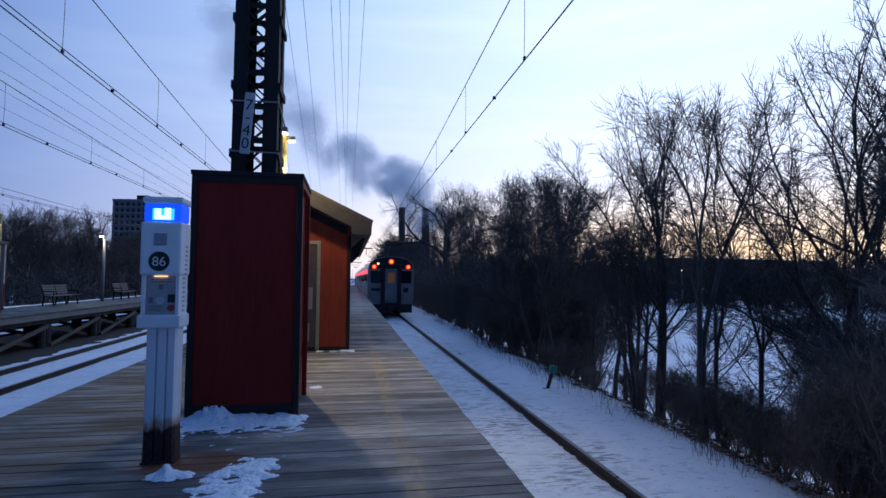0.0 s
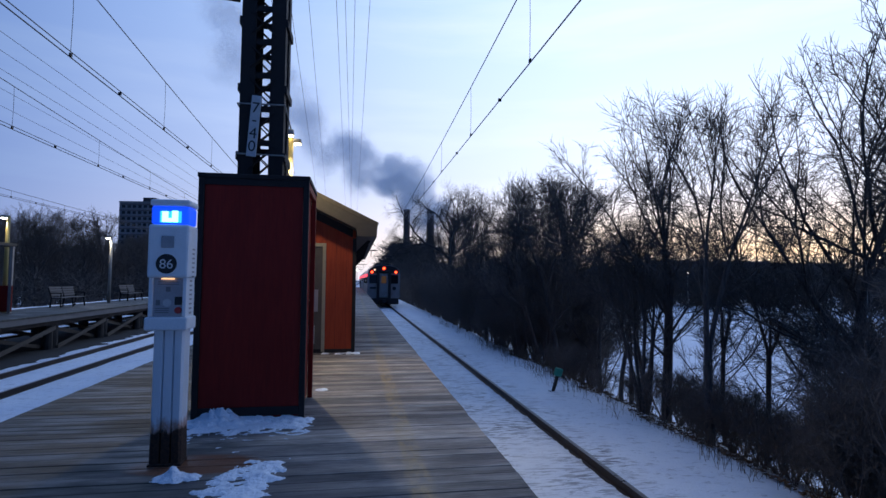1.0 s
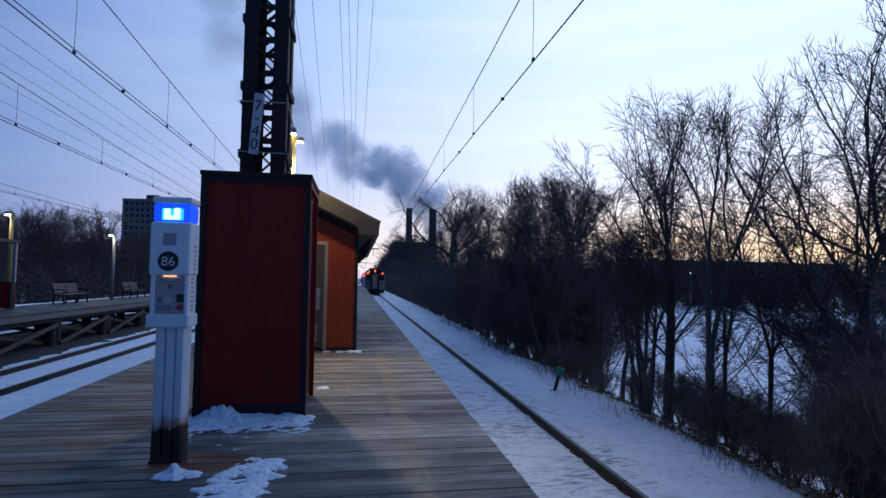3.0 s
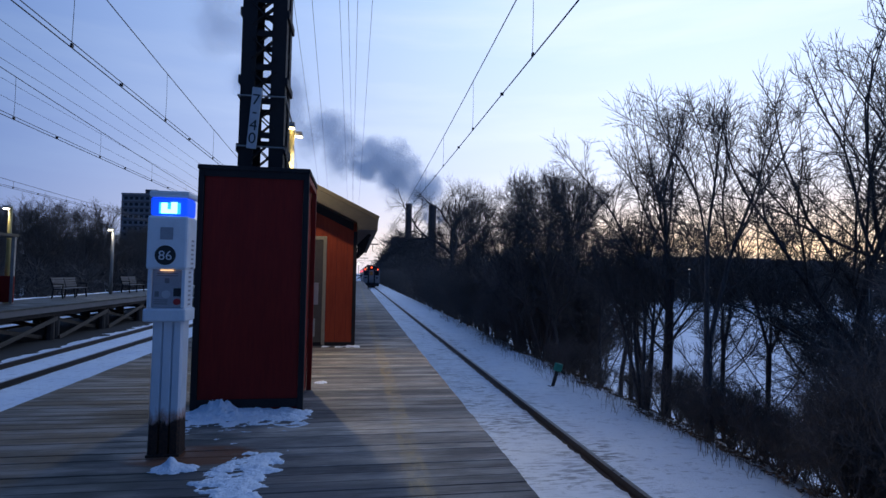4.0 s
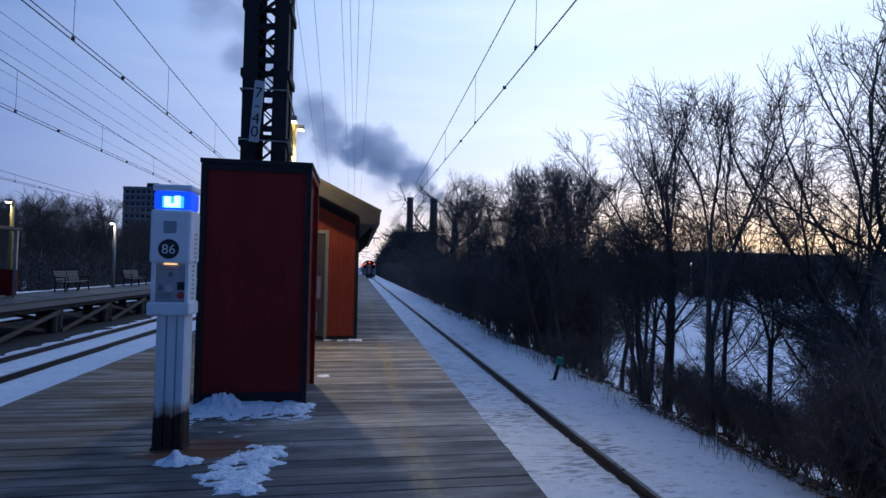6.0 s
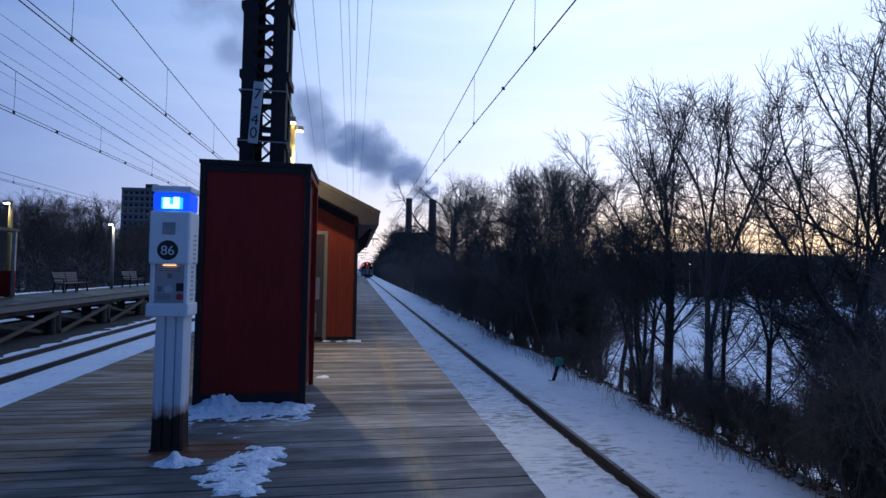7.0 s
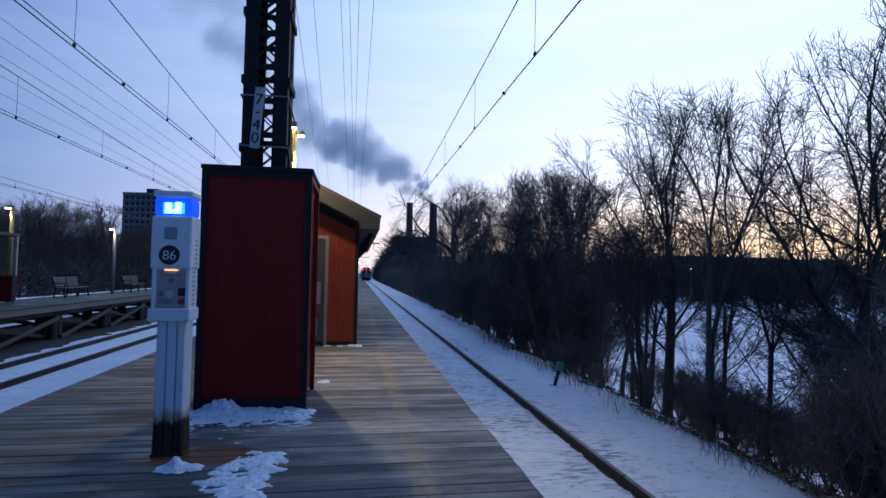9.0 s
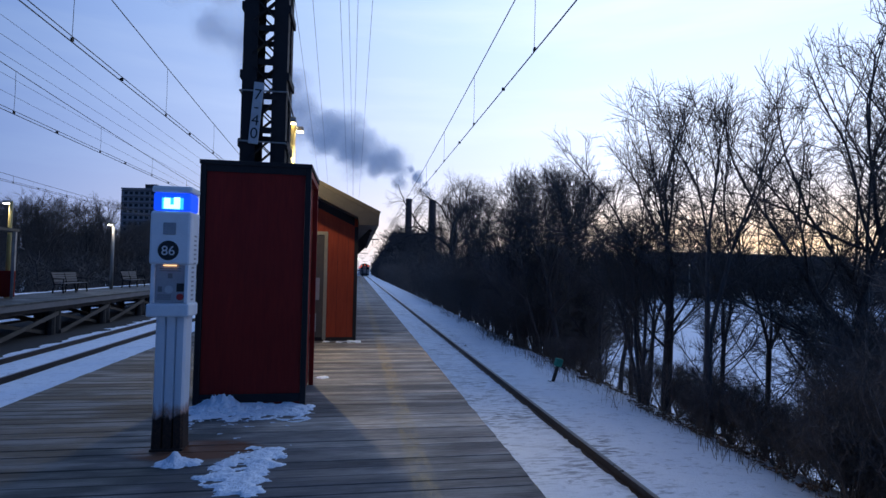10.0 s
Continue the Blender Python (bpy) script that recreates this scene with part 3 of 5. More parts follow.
def build_mast(place, height, name_label, foot=0.0, detail=True):
    t = thing("catenary_mast", name_label, "catenary mast", place)
    hw = 0.230
    for sx in (-1, 1):
        for sy in (-1, 1):
            leg = bmesh.new()
            x0, y0 = sx * hw, sy * hw
            box(leg, min(x0, x0 - sx * 0.150), max(x0, x0 - sx * 0.150), min(y0, y0 - sy * 0.014), max(y0, y0 - sy * 0.014), foot, height)
            box(leg, min(x0, x0 - sx * 0.014), max(x0, x0 - sx * 0.014), min(y0 - sy * 0.0145, y0 - sy * 0.15), max(y0 - sy * 0.0145, y0 - sy * 0.15), foot, height)
            part("leg", leg, IRON, t, "riveted angle-iron leg")
    step = 0.37 if detail else 1.2
    z = foot + 0.1
    k = 0
    while z < height - step:
        for sy in (-1, 1):
            y = sy * (hw - 0.022)
            for sx in (-1, 1):
                part("lattice_bar", bar(bmesh.new(), (-sx * 0.13, y, z), (sx * 0.13, y, z + step * 0.66), 0.068, 0.010), IRON, t)
                part("lattice_bar", bar(bmesh.new(), (sx * (hw - 0.022), -0.15 * sy, z), (sx * (hw - 0.022), 0.15 * sy, z + step * 0.62), 0.010, 0.05), IRON, t)
            part("tie_plate", boxes((-0.16, 0.16, y - 0.006, y + 0.006, z + step * 0.70, z + step * 0.70 + 0.065)), IRON, t)
        if detail and k % 2 == 0:
            for sx in (-1, 1):
                part("gusset", boxes((sx * (hw + 0.012) - 0.014, sx * (hw + 0.012) + 0.014, -hw, hw, z + 0.1, z + 0.19), bevel=0.008), IRON, t)
        z += step
        k += 1
    return t


build_tower_box()
TOWER = build_mast((-1.02, 6.10, 0), 7.6, "tall dark riveted lattice mast rising out of the red enclosure", 2.46)
part("bracket", bar(bar(bmesh.new(), (-0.26, -0.2, 4.44), (-0.62, -0.2, 4.47), 0.05, 0.09), (-0.45, -0.2, 4.47), (-0.45, -0.2, 4.72), 0.05), IRON, TOWER, "dark iron side bracket")
for zz, up_ in ((3.26, 0.02), (2.72, -0.02)):
    bm = bmesh.new()
    rod(bm, (-0.245, -0.246, zz), (0.245, -0.25, zz + up_ * 0.3), 0.009, n=6)
    rod(bm, (0.242, -0.25, zz + up_ * 0.3), (0.255, 0.23, zz + up_ - 0.15), 0.009, n=6)
    rod(bm, (-0.245, -0.246, zz), (-0.25, 0.23, zz - 0.03), 0.009, n=6)
    part("strap", bm, GREYPOLE, TOWER, "galvanised wire strap")


def build_mast_sign():
    t = thing("mast_sign", "narrow white plate with the black characters 7-40, strapped to the mast", "sign", (-1.09, 5.84, 3.02))
    t.matrix_basis = pose(-1.09, 5.84, 3.02, 0, 4.0, 0)
    part("plate", boxes((-0.050, 0.050, -0.006, 0.012, -0.330, 0.330), bevel=0.004), SIGNWHITE, t)
    for ch, z in (("7", 0.19), ("-", 0.065), ("4", -0.085), ("0", -0.225)):
        lettering("character", ch, 0.165, (0.0, -0.008, z), BLACK, t)


build_mast_sign()


def build_shelter():
    t = thing("platform_shelter", "red boarded platform shelter with lamplit-toned gables and a brown gabled roof", "shelter", (-1.08, 10.5, 0))
    hw, L, ze, zr, zs_top = 1.085, 10.6, 2.38, 2.90, 2.198
    gable = prism([(-hw, 0.02), (hw, 0.02), (hw, ze), (0, zr), (-hw, ze)], 0.0, 0.12)
    part("gable_wall", gable, LAMPLITRED, t, "red vertical boards toned orange as if lamplit")
    part("gable_wall", prism([(-hw, 0.02), (hw, 0.02), (hw, ze), (0, zr), (-hw, ze)], L - 0.12, L), LAMPLITRED, t)
    for sx in (-1, 1):
        part("side_wall", boxes((min(sx * hw, sx * (hw - 0.1)), max(sx * hw, sx * (hw - 0.1)), 0.121, L - 0.121, 0.02, ze)), RED, t, "red boarded side wall")
        part("corner_board", boxes((sx * (hw + 0.012) - 0.07 * (sx > 0), sx * (hw + 0.012) + 0.07 * (sx < 0), -0.022, 0.10, 0.0, zs_top), bevel=0.004), TRIM, t, "black corner board")
    x = -hw + 0.2
    while x < hw - 0.1:
        if not -0.45 < x < 0.53:
            part("board_joint", boxes((x - 0.0018, x + 0.0018, -0.003, -0.0008, 0.075, 2.15)), TRIM, t)
        x += 0.20
    part("skirting", boxes((-hw, hw, -0.024, -0.002, 0.0, 0.07)), TRIM, t)
    # roof: boxed eaves, deep barge boards
    fr, xe, top, sl, zs = 0.50, 1.48, 3.16, 0.48, 2.20

    def zt(x):
        return top - sl * x
    for sx in (-1, 1):
        def sided(pts):
            return [(sx * x, z) for x, z in pts]
        roof = part("roof_slope", prism(sided([(0, top - 0.06), (xe, zt(xe) - 0.06), (xe + 0.02, zt(xe) + 0.01), (0, top + 0.02)]), -fr - 0.02, L + fr), SHINGLE, t, "brown shingled roof slope")
        part("fascia", prism(sided([(xe - 0.035, zs), (xe - 0.012, zs), (xe - 0.002, zt(xe) - 0.062), (xe - 0.035, zt(xe) - 0.05)]), -fr + 0.03, L + fr), TANTRIM, roof, "brown eaves board")
        part("soffit", boxes((min(sx * (hw + 0.014), sx * (xe - 0.036)), max(sx * (hw + 0.014), sx * (xe - 0.036)), -fr + 0.03, L + fr, zs, zs + 0.02)), DOORGREY, roof)
        part("barge_board", prism(sided([(0, top - 0.29), (hw - 0.0, zt(hw) - 0.29), (hw + 0.02, zs + 0.001), (xe - 0.03, zs + 0.001), (xe, zt(xe) - 0.062), (0, top - 0.062)]), -fr - 0.012, -fr + 0.028), TANTRIM, roof, "brown barge board")
        part("frieze_board", prism(sided([(0.0, zr - 0.20), (hw - 0.06, ze - 0.17), (hw - 0.06, ze + 0.02), (0, zr)]), -0.03, -0.003), TRIM, roof, "black frieze board")
        part("rake_soffit", prism(sided([(0.0, top - 0.30), (hw, zt(hw) - 0.30), (hw, zt(hw) - 0.275), (0, top - 0.275)]), -fr + 0.03, -0.032), DOORGREY, roof)
    for y in np.arange(0.6, L, 1.25):
        part("bracket", bar(bmesh.new(), (hw + 0.02, y, ze - 0.45), (xe - 0.12, y, zs), 0.07), TRIM, t)
    # door in the gable
    door = part("door", boxes((-0.43, 0.46, -0.012, 0.02, 0.04, 2.02), bevel=0.004), DOORGREY, t, "brown-grey steel door")
    for r in ((0.462, 0.525, -0.03, 0.03, 0.02, 2.09), (-0.495, -0.432, -0.03, 0.03, 0.02, 2.09), (-0.431, 0.461, -0.03, 0.03, 2.022, 2.09)):
        part("door_frame", boxes(r, bevel=0.004), FRAMETAN, door, "pale tan frame")
    part("push_plate", boxes((0.27, 0.39, -0.018, -0.012, 0.78, 1.20)), GREYPANEL, door, "steel push plate")
    part("handle", rod(bar(bmesh.new(), (0.31, -0.02, 1.02), (0.31, -0.07, 1.02), 0.02), (0.31, -0.07, 1.02), (0.22, -0.07, 1.0), 0.011, n=8), GREYPANEL, door)
    part("pull_bar", boxes((0.16, 0.20, -0.05, -0.014, 1.22, 1.72), bevel=0.004), REDBUTTON, door, "narrow red notice strip")
    for i in range(10):
        part("vent_slat", boxes((0.16, 0.34, -0.028, -0.012, 0.18 + i * 0.035, 0.199 + i * 0.035)), SIGNWHITE, door)
    return t


build_shelter()


def build_lamp_post():
    t = thing("platform_lamp", "yellow painted lamp post with two small floodlights", "lamp post", (*LAMP_POST, 0))
    part("pole", rod(bmesh.new(), (0, 0, 0.02), (0, 0, 3.86), 0.055, 0.045), YELLOWPOLE, t, smooth=True)
    part("base_plate", boxes((-0.13, 0.13, -0.13, 0.13, 0, 0.02)), GREYPOLE, t)
    for x, y, z in ((0.0, -0.10, 3.74), (0.11, 0.02, 3.64)):
        h = part("lamp_head", boxes((x - 0.06, x + 0.06, y - 0.06, y + 0.06, z - 0.0, z + 0.07), bevel=0.012), GREYPOLE, t, "small floodlight housing")
        part("lens", boxes((x - 0.05, x + 0.05, y - 0.055, y + 0.055, z - 0.012, z - 0.002)), WARMLAMP, h, "warm glowing lens")


build_lamp_post()

# ======== emergency call post ========


def build_call_post():
    t = thing("emergency_call_post", "white rusting emergency call post with a glowing blue beacon", "call post", (-1.393, 4.42, -0.03))
    col = bmesh.new()
    prof = [(x * 0.98 + 0.011, y) for x, y in [(-0.115, 0.08), (-0.115, -0.055), (-0.10, -0.08), (-0.042, -0.08), (-0.034, -0.055), (-0.026, -0.08), (0.034, -0.08), (0.042, -0.055),
            (0.05, -0.08), (0.10, -0.08), (0.115, -0.055), (0.115, 0.08)]]
    a = [col.verts.new((x, y, 0.0)) for x, y in prof]
    rings = [a]
    for z in (0.12, 0.3, 0.6, 1.06):
        s = 1.0 if z < 0.2 else 0.97
        rings.append([col.verts.new((x * s, y * s, z)) for x, y in prof])
    for p, q in zip(rings, rings[1:]):
        for i in range(len(prof)):
            j = (i + 1) % len(prof)
            col.faces.new((p[i], p[j], q[j], q[i]))
    col.faces.new(rings[-1])
    bmesh.ops.recalc_face_normals(col, faces=col.faces)
    part("column", col, POSTMAT, t, "grooved white column rusted through at its foot")
    foot = boxes((-0.106, 0.130, -0.086, 0.088, 0.0, 0.045), bevel=0.006)
    part("foot_plate", foot, POSTMAT, t)
    # lower housing with a recessed panel
    hx, hy = 0.134, 0.105
    part("housing_back", boxes((-hx, hx, -hy + 0.03, hy, 1.06, 1.80), bevel=0.012), WHITE, t)
    part("bottom_lip", boxes((-hx - 0.018, hx + 0.018, -hy - 0.025, hy + 0.005, 1.035, 1.135), bevel=0.014), WHITE, t)
    for sx in (-1, 1):
        part("side_cheek", boxes((sx * hx - 0.028 * (sx > 0), sx * hx + 0.028 * (sx < 0), -hy - 0.002, -hy + 0.04, 1.136, 1.43), bevel=0.006), WHITE, t)
    panel = part("panel", boxes((-0.104, 0.104, -hy + 0.018, -hy + 0.029, 1.14, 1.425)), GREYPANEL, t, "grey metal instruction panel")
    yf = -hy + 0.0175
    part("call_button", rod(bmesh.new(), (0.075, yf + 0.002, 1.185), (0.075, yf - 0.014, 1.185), 0.026, 0.024, 16), REDBUTTON, panel, "red call button")
    part("camera_window", boxes((0.048, 0.102, yf - 0.004, yf, 1.225, 1.287), bevel=0.001), BLACK, panel, "black window")
    part("speaker", rod(bmesh.new(), (-0.005, yf, 1.24), (-0.005, yf - 0.004, 1.24), 0.03, 0.03, 20), SIGNWHITE, panel, "pale round speaker")
    part("emblem", boxes((-0.016, 0.016, yf - 0.003, yf, 1.325, 1.362)), GREYMARK, panel)
    for z, w in ((1.395, 0.075), (1.378, 0.075)):
        part("text_bar", boxes((-w, w, yf - 0.002, yf, z, z + 0.007)), GREYMARK, panel)
    for z in (1.165, 1.18, 1.195):
        part("text_bar", boxes((-0.09, 0.01, yf - 0.002, yf, z, z + 0.006)), GREYMARK, panel)
    part("text_bar", boxes((-0.085, -0.055, yf - 0.002, yf, 1.222, 1.262)), GREYMARK, panel)
    part("task_light", boxes((-0.045, 0.045, -hy - 0.005, -hy + 0.012, 1.418, 1.426)), TASK, t, "small warm downlight")
    # upper housing
    up_ = part("upper_housing", boxes((-hx - 0.012, hx + 0.012, -hy - 0.022, hy + 0.004, 1.428, 1.835), bevel=0.02), WHITE, t)
    yf = -hy - 0.0225
    part("speaker_grille", boxes((-0.048, 0.042, yf - 0.005, yf, 1.655, 1.745), bevel=0.004), GREYPANEL, up_, "square speaker grille")
    part("badge", rod(bmesh.new(), (-0.008, yf + 0.001, 1.535), (-0.008, yf - 0.003, 1.535), 0.074, 0.074, 36), BLACK, up_, "black round number badge")
    lettering("badge_number", "86", 0.10, (-0.008, yf - 0.004, 1.53), PALEMARK, up_)
    for i in range(16):
        z = 1.12 + i * 0.035
        part("text_bar", boxes((hx + (0.0125 if z > 1.42 else 0.0005), hx + (0.0135 if z > 1.42 else 0.0015), -0.03, 0.03, z, z + 0.013)), GREYPANEL, up_)
    # beacon
    lens = bmesh.new()
    box(lens, -0.134, 0.134, -0.108, 0.098, 1.838, 1.972, bevel=0.014)
    part("beacon_lens", lens, BLUE, t, "glowing blue beacon lens")
    part("reflector", boxes((-0.072, 0.082, -0.1125, -0.1085, 1.848, 1.935), bevel=0.0015), BLUEMID, t, "bright blue reflector")
    for x, z in ((-0.034, 1.932), (0.036, 1.938)):
        part("beacon_lamp", boxes((x - 0.021, x + 0.023, -0.118, -0.113, 1.852, z), bevel=0.002), BLUEHOT, t, "blue-white lamp")
    part("beacon_lamp", boxes((-0.05, 0.052, -0.1168, -0.1132, 1.852, 1.882), bevel=0.0015), BLUEHOT, t)
    part("cap", boxes((-0.144, 0.144, -0.12, 0.108, 1.974, 2.025), bevel=0.016), WHITE, t)


build_call_post()

# ======== snow heaps on the boards ========


def snow_patch(label, x0, x1, y0, y1, shape, top, seed, step=0.013):
    """A ragged snow heap: height by noise inside an outline shape(x, y) that is 0 at its rim and 1 within."""
    nx, ny = int((x1 - x0) / step), int((y1 - y0) / step)
    hgt = {}
    for j in range(ny + 1):
        for i in range(nx + 1):
            x, y = x0 + i * step, y0 + j * step
            n = noise.fractal(Vector((x * 6, y * 11, seed)), 0.55, 2.2, 6)
            v = shape(x, y) + 0.50 * n
            if v > 0:
                hgt[i, j] = 0.001 + top(x, y) * min(v, 1.2) ** 0.7 * (0.80 + 0.30 * noise.noise(Vector((x * 17, y * 22, seed))) + 0.10 * noise.noise(Vector((x * 43, y * 43, seed))))
    ids, verts = {}, []
    for (i, j), z in hgt.items():
        rim = any((i + a, j + b) not in hgt for a in (-1, 0, 1) for b in (-1, 0, 1))
        ids[i, j] = len(verts)
        verts.append((x0 + i * step, y0 + j * step, 0.001 if rim else z))
    faces = [(ids[i, j], ids[i + 1, j], ids[i + 1, j + 1], ids[i, j + 1]) for i, j in hgt
             if (i + 1, j) in ids and (i + 1, j + 1) in ids and (i, j + 1) in ids]
    ob = raw("snow_heap", verts, faces, SNOW, None, True)
    return tagged(ob, label, "snow", kind="stuff")


def clamp01(v):
    return max(0.0, min(1.0, v))


snow_patch("wind-packed snow heaped against the red enclosure", -1.66, -0.30, 5.05, 5.62,
           lambda x, y: min((y - 5.04) * 2.4, (x + 1.60) * 5, (-0.34 - x) * 4, 0.9) - 0.22,
           lambda x, y: 0.022 + 0.125 * clamp01((y - 5.26) * 4) * (0.25 + math.exp(-((x + 1.27) / 0.2) ** 2)), 1.0)
snow_patch("thin scattered snow on the boards", -1.55, -0.40, 4.55, 5.2,
           lambda x, y: -0.24 + 0.30 * (y - 4.7), lambda x, y: 0.012, 4.0)
def inside(corners, k):
    """Distance to the nearest side of a convex outline, times k."""
    def shape(x, y):
        d = 9.0
        for (xa, ya), (xb, yb) in zip(corners, corners[1:] + corners[:1]):
            ln = math.hypot(xb - xa, yb - ya)
            d = min(d, ((xb - xa) * (y - ya) - (yb - ya) * (x - xa)) / ln)
        return d * k
    return shape


CRUST = inside([(-1.06, 3.74), (-0.84, 3.44), (-0.57, 3.40), (-0.43, 4.36), (-0.84, 4.38)], 3.2)
snow_patch("broken snow crust beside the call post", -1.25, -0.35, 3.35, 4.65,
           lambda x, y: min(CRUST(x, y) * 1.5, 0.30 + 0.5 * clamp01((x + 0.98) * 2.2)) - 0.14, lambda x, y: 0.032, 7.0)
snow_patch("small peaked snow lump at the foot of the call post", -1.46, -0.96, 3.88, 4.26,
           lambda x, y: 0.75 - ((x + 1.20) / 0.20) ** 2 - ((y - 4.05) / 0.12) ** 2,
           lambda x, y: 0.035 + 0.085 * math.exp(-((x + 1.235) / 0.045) ** 2 - ((y - 4.07) / 0.05) ** 2), 9.0)
snow_patch("small snow remnant on the boards beside the enclosure", -0.52, -0.28, 6.85, 7.15,
           lambda x, y: 0.8 - ((x + 0.39) / 0.10) ** 2 - ((y - 7.0) / 0.12) ** 2, lambda x, y: 0.02, 11.0)
snow_patch("snow crumbs along the shelter foot", -0.6, 0.12, 10.2, 10.47,
           lambda x, y: -0.15 + (y - 10.2) * 1.2 + 0.3 * (x > -0.15), lambda x, y: 0.03, 13.0)

# ======== second platform: benches, lamps, shelter ========


def build_bench(place, rz):
    t = thing("bench", "slatted platform bench with dark iron arms", "bench", place, rz, "benches on the second platform")
    for i in range(4):
        part("seat_slat", boxes((-1.1, 1.1, -0.22 + i * 0.125, -0.12 + i * 0.125, 0.43, 0.46)), GREYWOOD, t)
    for i in range(4):
        y = 0.25 + i * 0.03
        part("back_slat", boxes((-1.1, -0.02, y, y + 0.025, 0.52 + i * 0.11, 0.61 + i * 0.11)), GREYWOOD, t)
        part("back_slat", boxes((0.02, 1.1, y, y + 0.025, 0.52 + i * 0.11, 0.61 + i * 0.11)), GREYWOOD, t)
    for x in (-1.08, 0.0, 1.08):
        fr = bmesh.new()
        bar(fr, (x, -0.2, 0.0), (x, -0.14, 0.43), 0.05)
        bar(fr, (x, 0.26, 0.0), (x, 0.2, 0.43), 0.05)
        bar(fr, (x, 0.2, 0.42), (x, 0.36, 0.90), 0.045)
        bar(fr, (x, -0.2, 0.415), (x, 0.24, 0.415), 0.035)
        if x:
            bar(fr, (x, -0.2, 0.65), (x, 0.27, 0.66), 0.04)
            bar(fr, (x, -0.18, 0.42), (x, -0.18, 0.65), 0.035)
        part("end_frame", fr, IRON, t, "dark iron end frame")
    return t


bench = build_bench((-13.35, 27.93, 0.004), 90)
copy_thing(bench, pose(-13.35, 35.2, 0.004, 0, 0, 90))
copy_thing(bench, pose(-13.35, 42.6, 0.004, 0, 0, 90))


def build_grey_lamp(place, h, head_dx, glow, paint=GREYPOLE, label="grey lamp post with a glowing head on the second platform"):
    t = thing("street_lamp", label, "lamp post", place, 0, "platform lamps")
    part("pole", rod(bmesh.new(), (0, 0, 0), (0, 0, h), 0.085, 0.065), paint, t, smooth=True)
    hd = part("lamp_head", boxes((head_dx - 0.13, head_dx + 0.13, -0.09, 0.09, h - 0.06, h + 0.04), bevel=0.02), GREYPOLE, t)
    part("lens", boxes((head_dx - 0.11, head_dx + 0.11, -0.08, 0.08, h - 0.105, h - 0.062), bevel=0.01), glow, hd, "glowing lens")
    return t


build_grey_lamp((-13.35, 32.1, 0.0), 3.62, -0.14, PALELAMP)
build_grey_lamp((-13.40, 23.25, 0.0), 3.75, -0.12, PALELAMP, YELLOWPOLE, "yellow painted lamp post with a glowing head behind the windbreak")
build_grey_lamp((-13.35, 52.0, 0.0), 3.62, -0.14, PALELAMP)


def build_red_shelter():
    t = thing("windbreak_shelter", "low red panelled windbreak shelter with a flat dark roof", "shelter", (-13.52, 22.8, 0))
    part("panel", boxes((-0.55, 0.62, 0.0, 0.06, 0.06, 1.05), bevel=0.005), RED, t, "dark red panel")
    part("panel", boxes((-0.62, -0.555, -3.2, 0.06, 0.06, 1.05), bevel=0.005), RED, t)
    for x, y in ((0.55, 0.03), (-0.6, 0.03), (-0.6, -3.1), (0.55, -3.1)):
        part("post", boxes((x - 0.05, x + 0.05, y - 0.05, y + 0.05, 0.0, 2.55)), GREYPOLE, t)
    part("roof", boxes((-0.9, 0.66, -3.6, 0.12, 2.55, 2.66), bevel=0.01), SHINGLE, t, "dark flat roof")
    part("fascia", boxes((-0.92, 0.68, 0.121, 0.15, 2.52, 2.68)), TANTRIM, t)


build_red_shelter()

# ======== overhead wires ========
NEAR_Y, FAR_Y = 6.1, 97.0


def wire(name, pts, r, parent):
    me = tube_mesh(name, [(pts, [r] * len(pts))], 5, WIRE)
    ob = new(name, me)
    ob.parent = parent
    return ob


def catenary(cx, contact, low, rise, hangers, label):
    t = thing("overhead_line", label, "overhead wire", (0, 0, 0))
    mid = (NEAR_Y + FAR_Y) / 2

    def top(y):
        d = (y - mid) % (FAR_Y - NEAR_Y)
        d = min(d, FAR_Y - NEAR_Y - d)
        return low + rise * (d / (mid - NEAR_Y)) ** 2
    ys = list(np.arange(-40, 200, 3.0))
    far = [300, 420, 600]
    wire("contact_wire", [(cx, y, contact) for y in ys + far], 0.011, t)
    wire("contact_wire", [(cx + 0.05, y, contact + 0.06) for y in ys + far], 0.009, t)
    wire("messenger_wire", [(cx, y, top(y)) for y in ys], 0.011, t)
    y = hangers
    while y < 90:
        wire("dropper", [(cx, y, contact + 0.05), (cx + 0.01, y, (contact + top(y)) / 2), (cx, y, top(y))], 0.005, t)
        part("clip", boxes((cx - 0.012, cx + 0.02, y - 0.03, y + 0.03, contact + 0.01, contact + 0.07)), WIRE, t)
        part("clip", boxes((cx - 0.012, cx + 0.05, y + 1.92, y + 1.95, contact + 0.0, contact + 0.06)), WIRE, t)
        y += 4.6
    return t


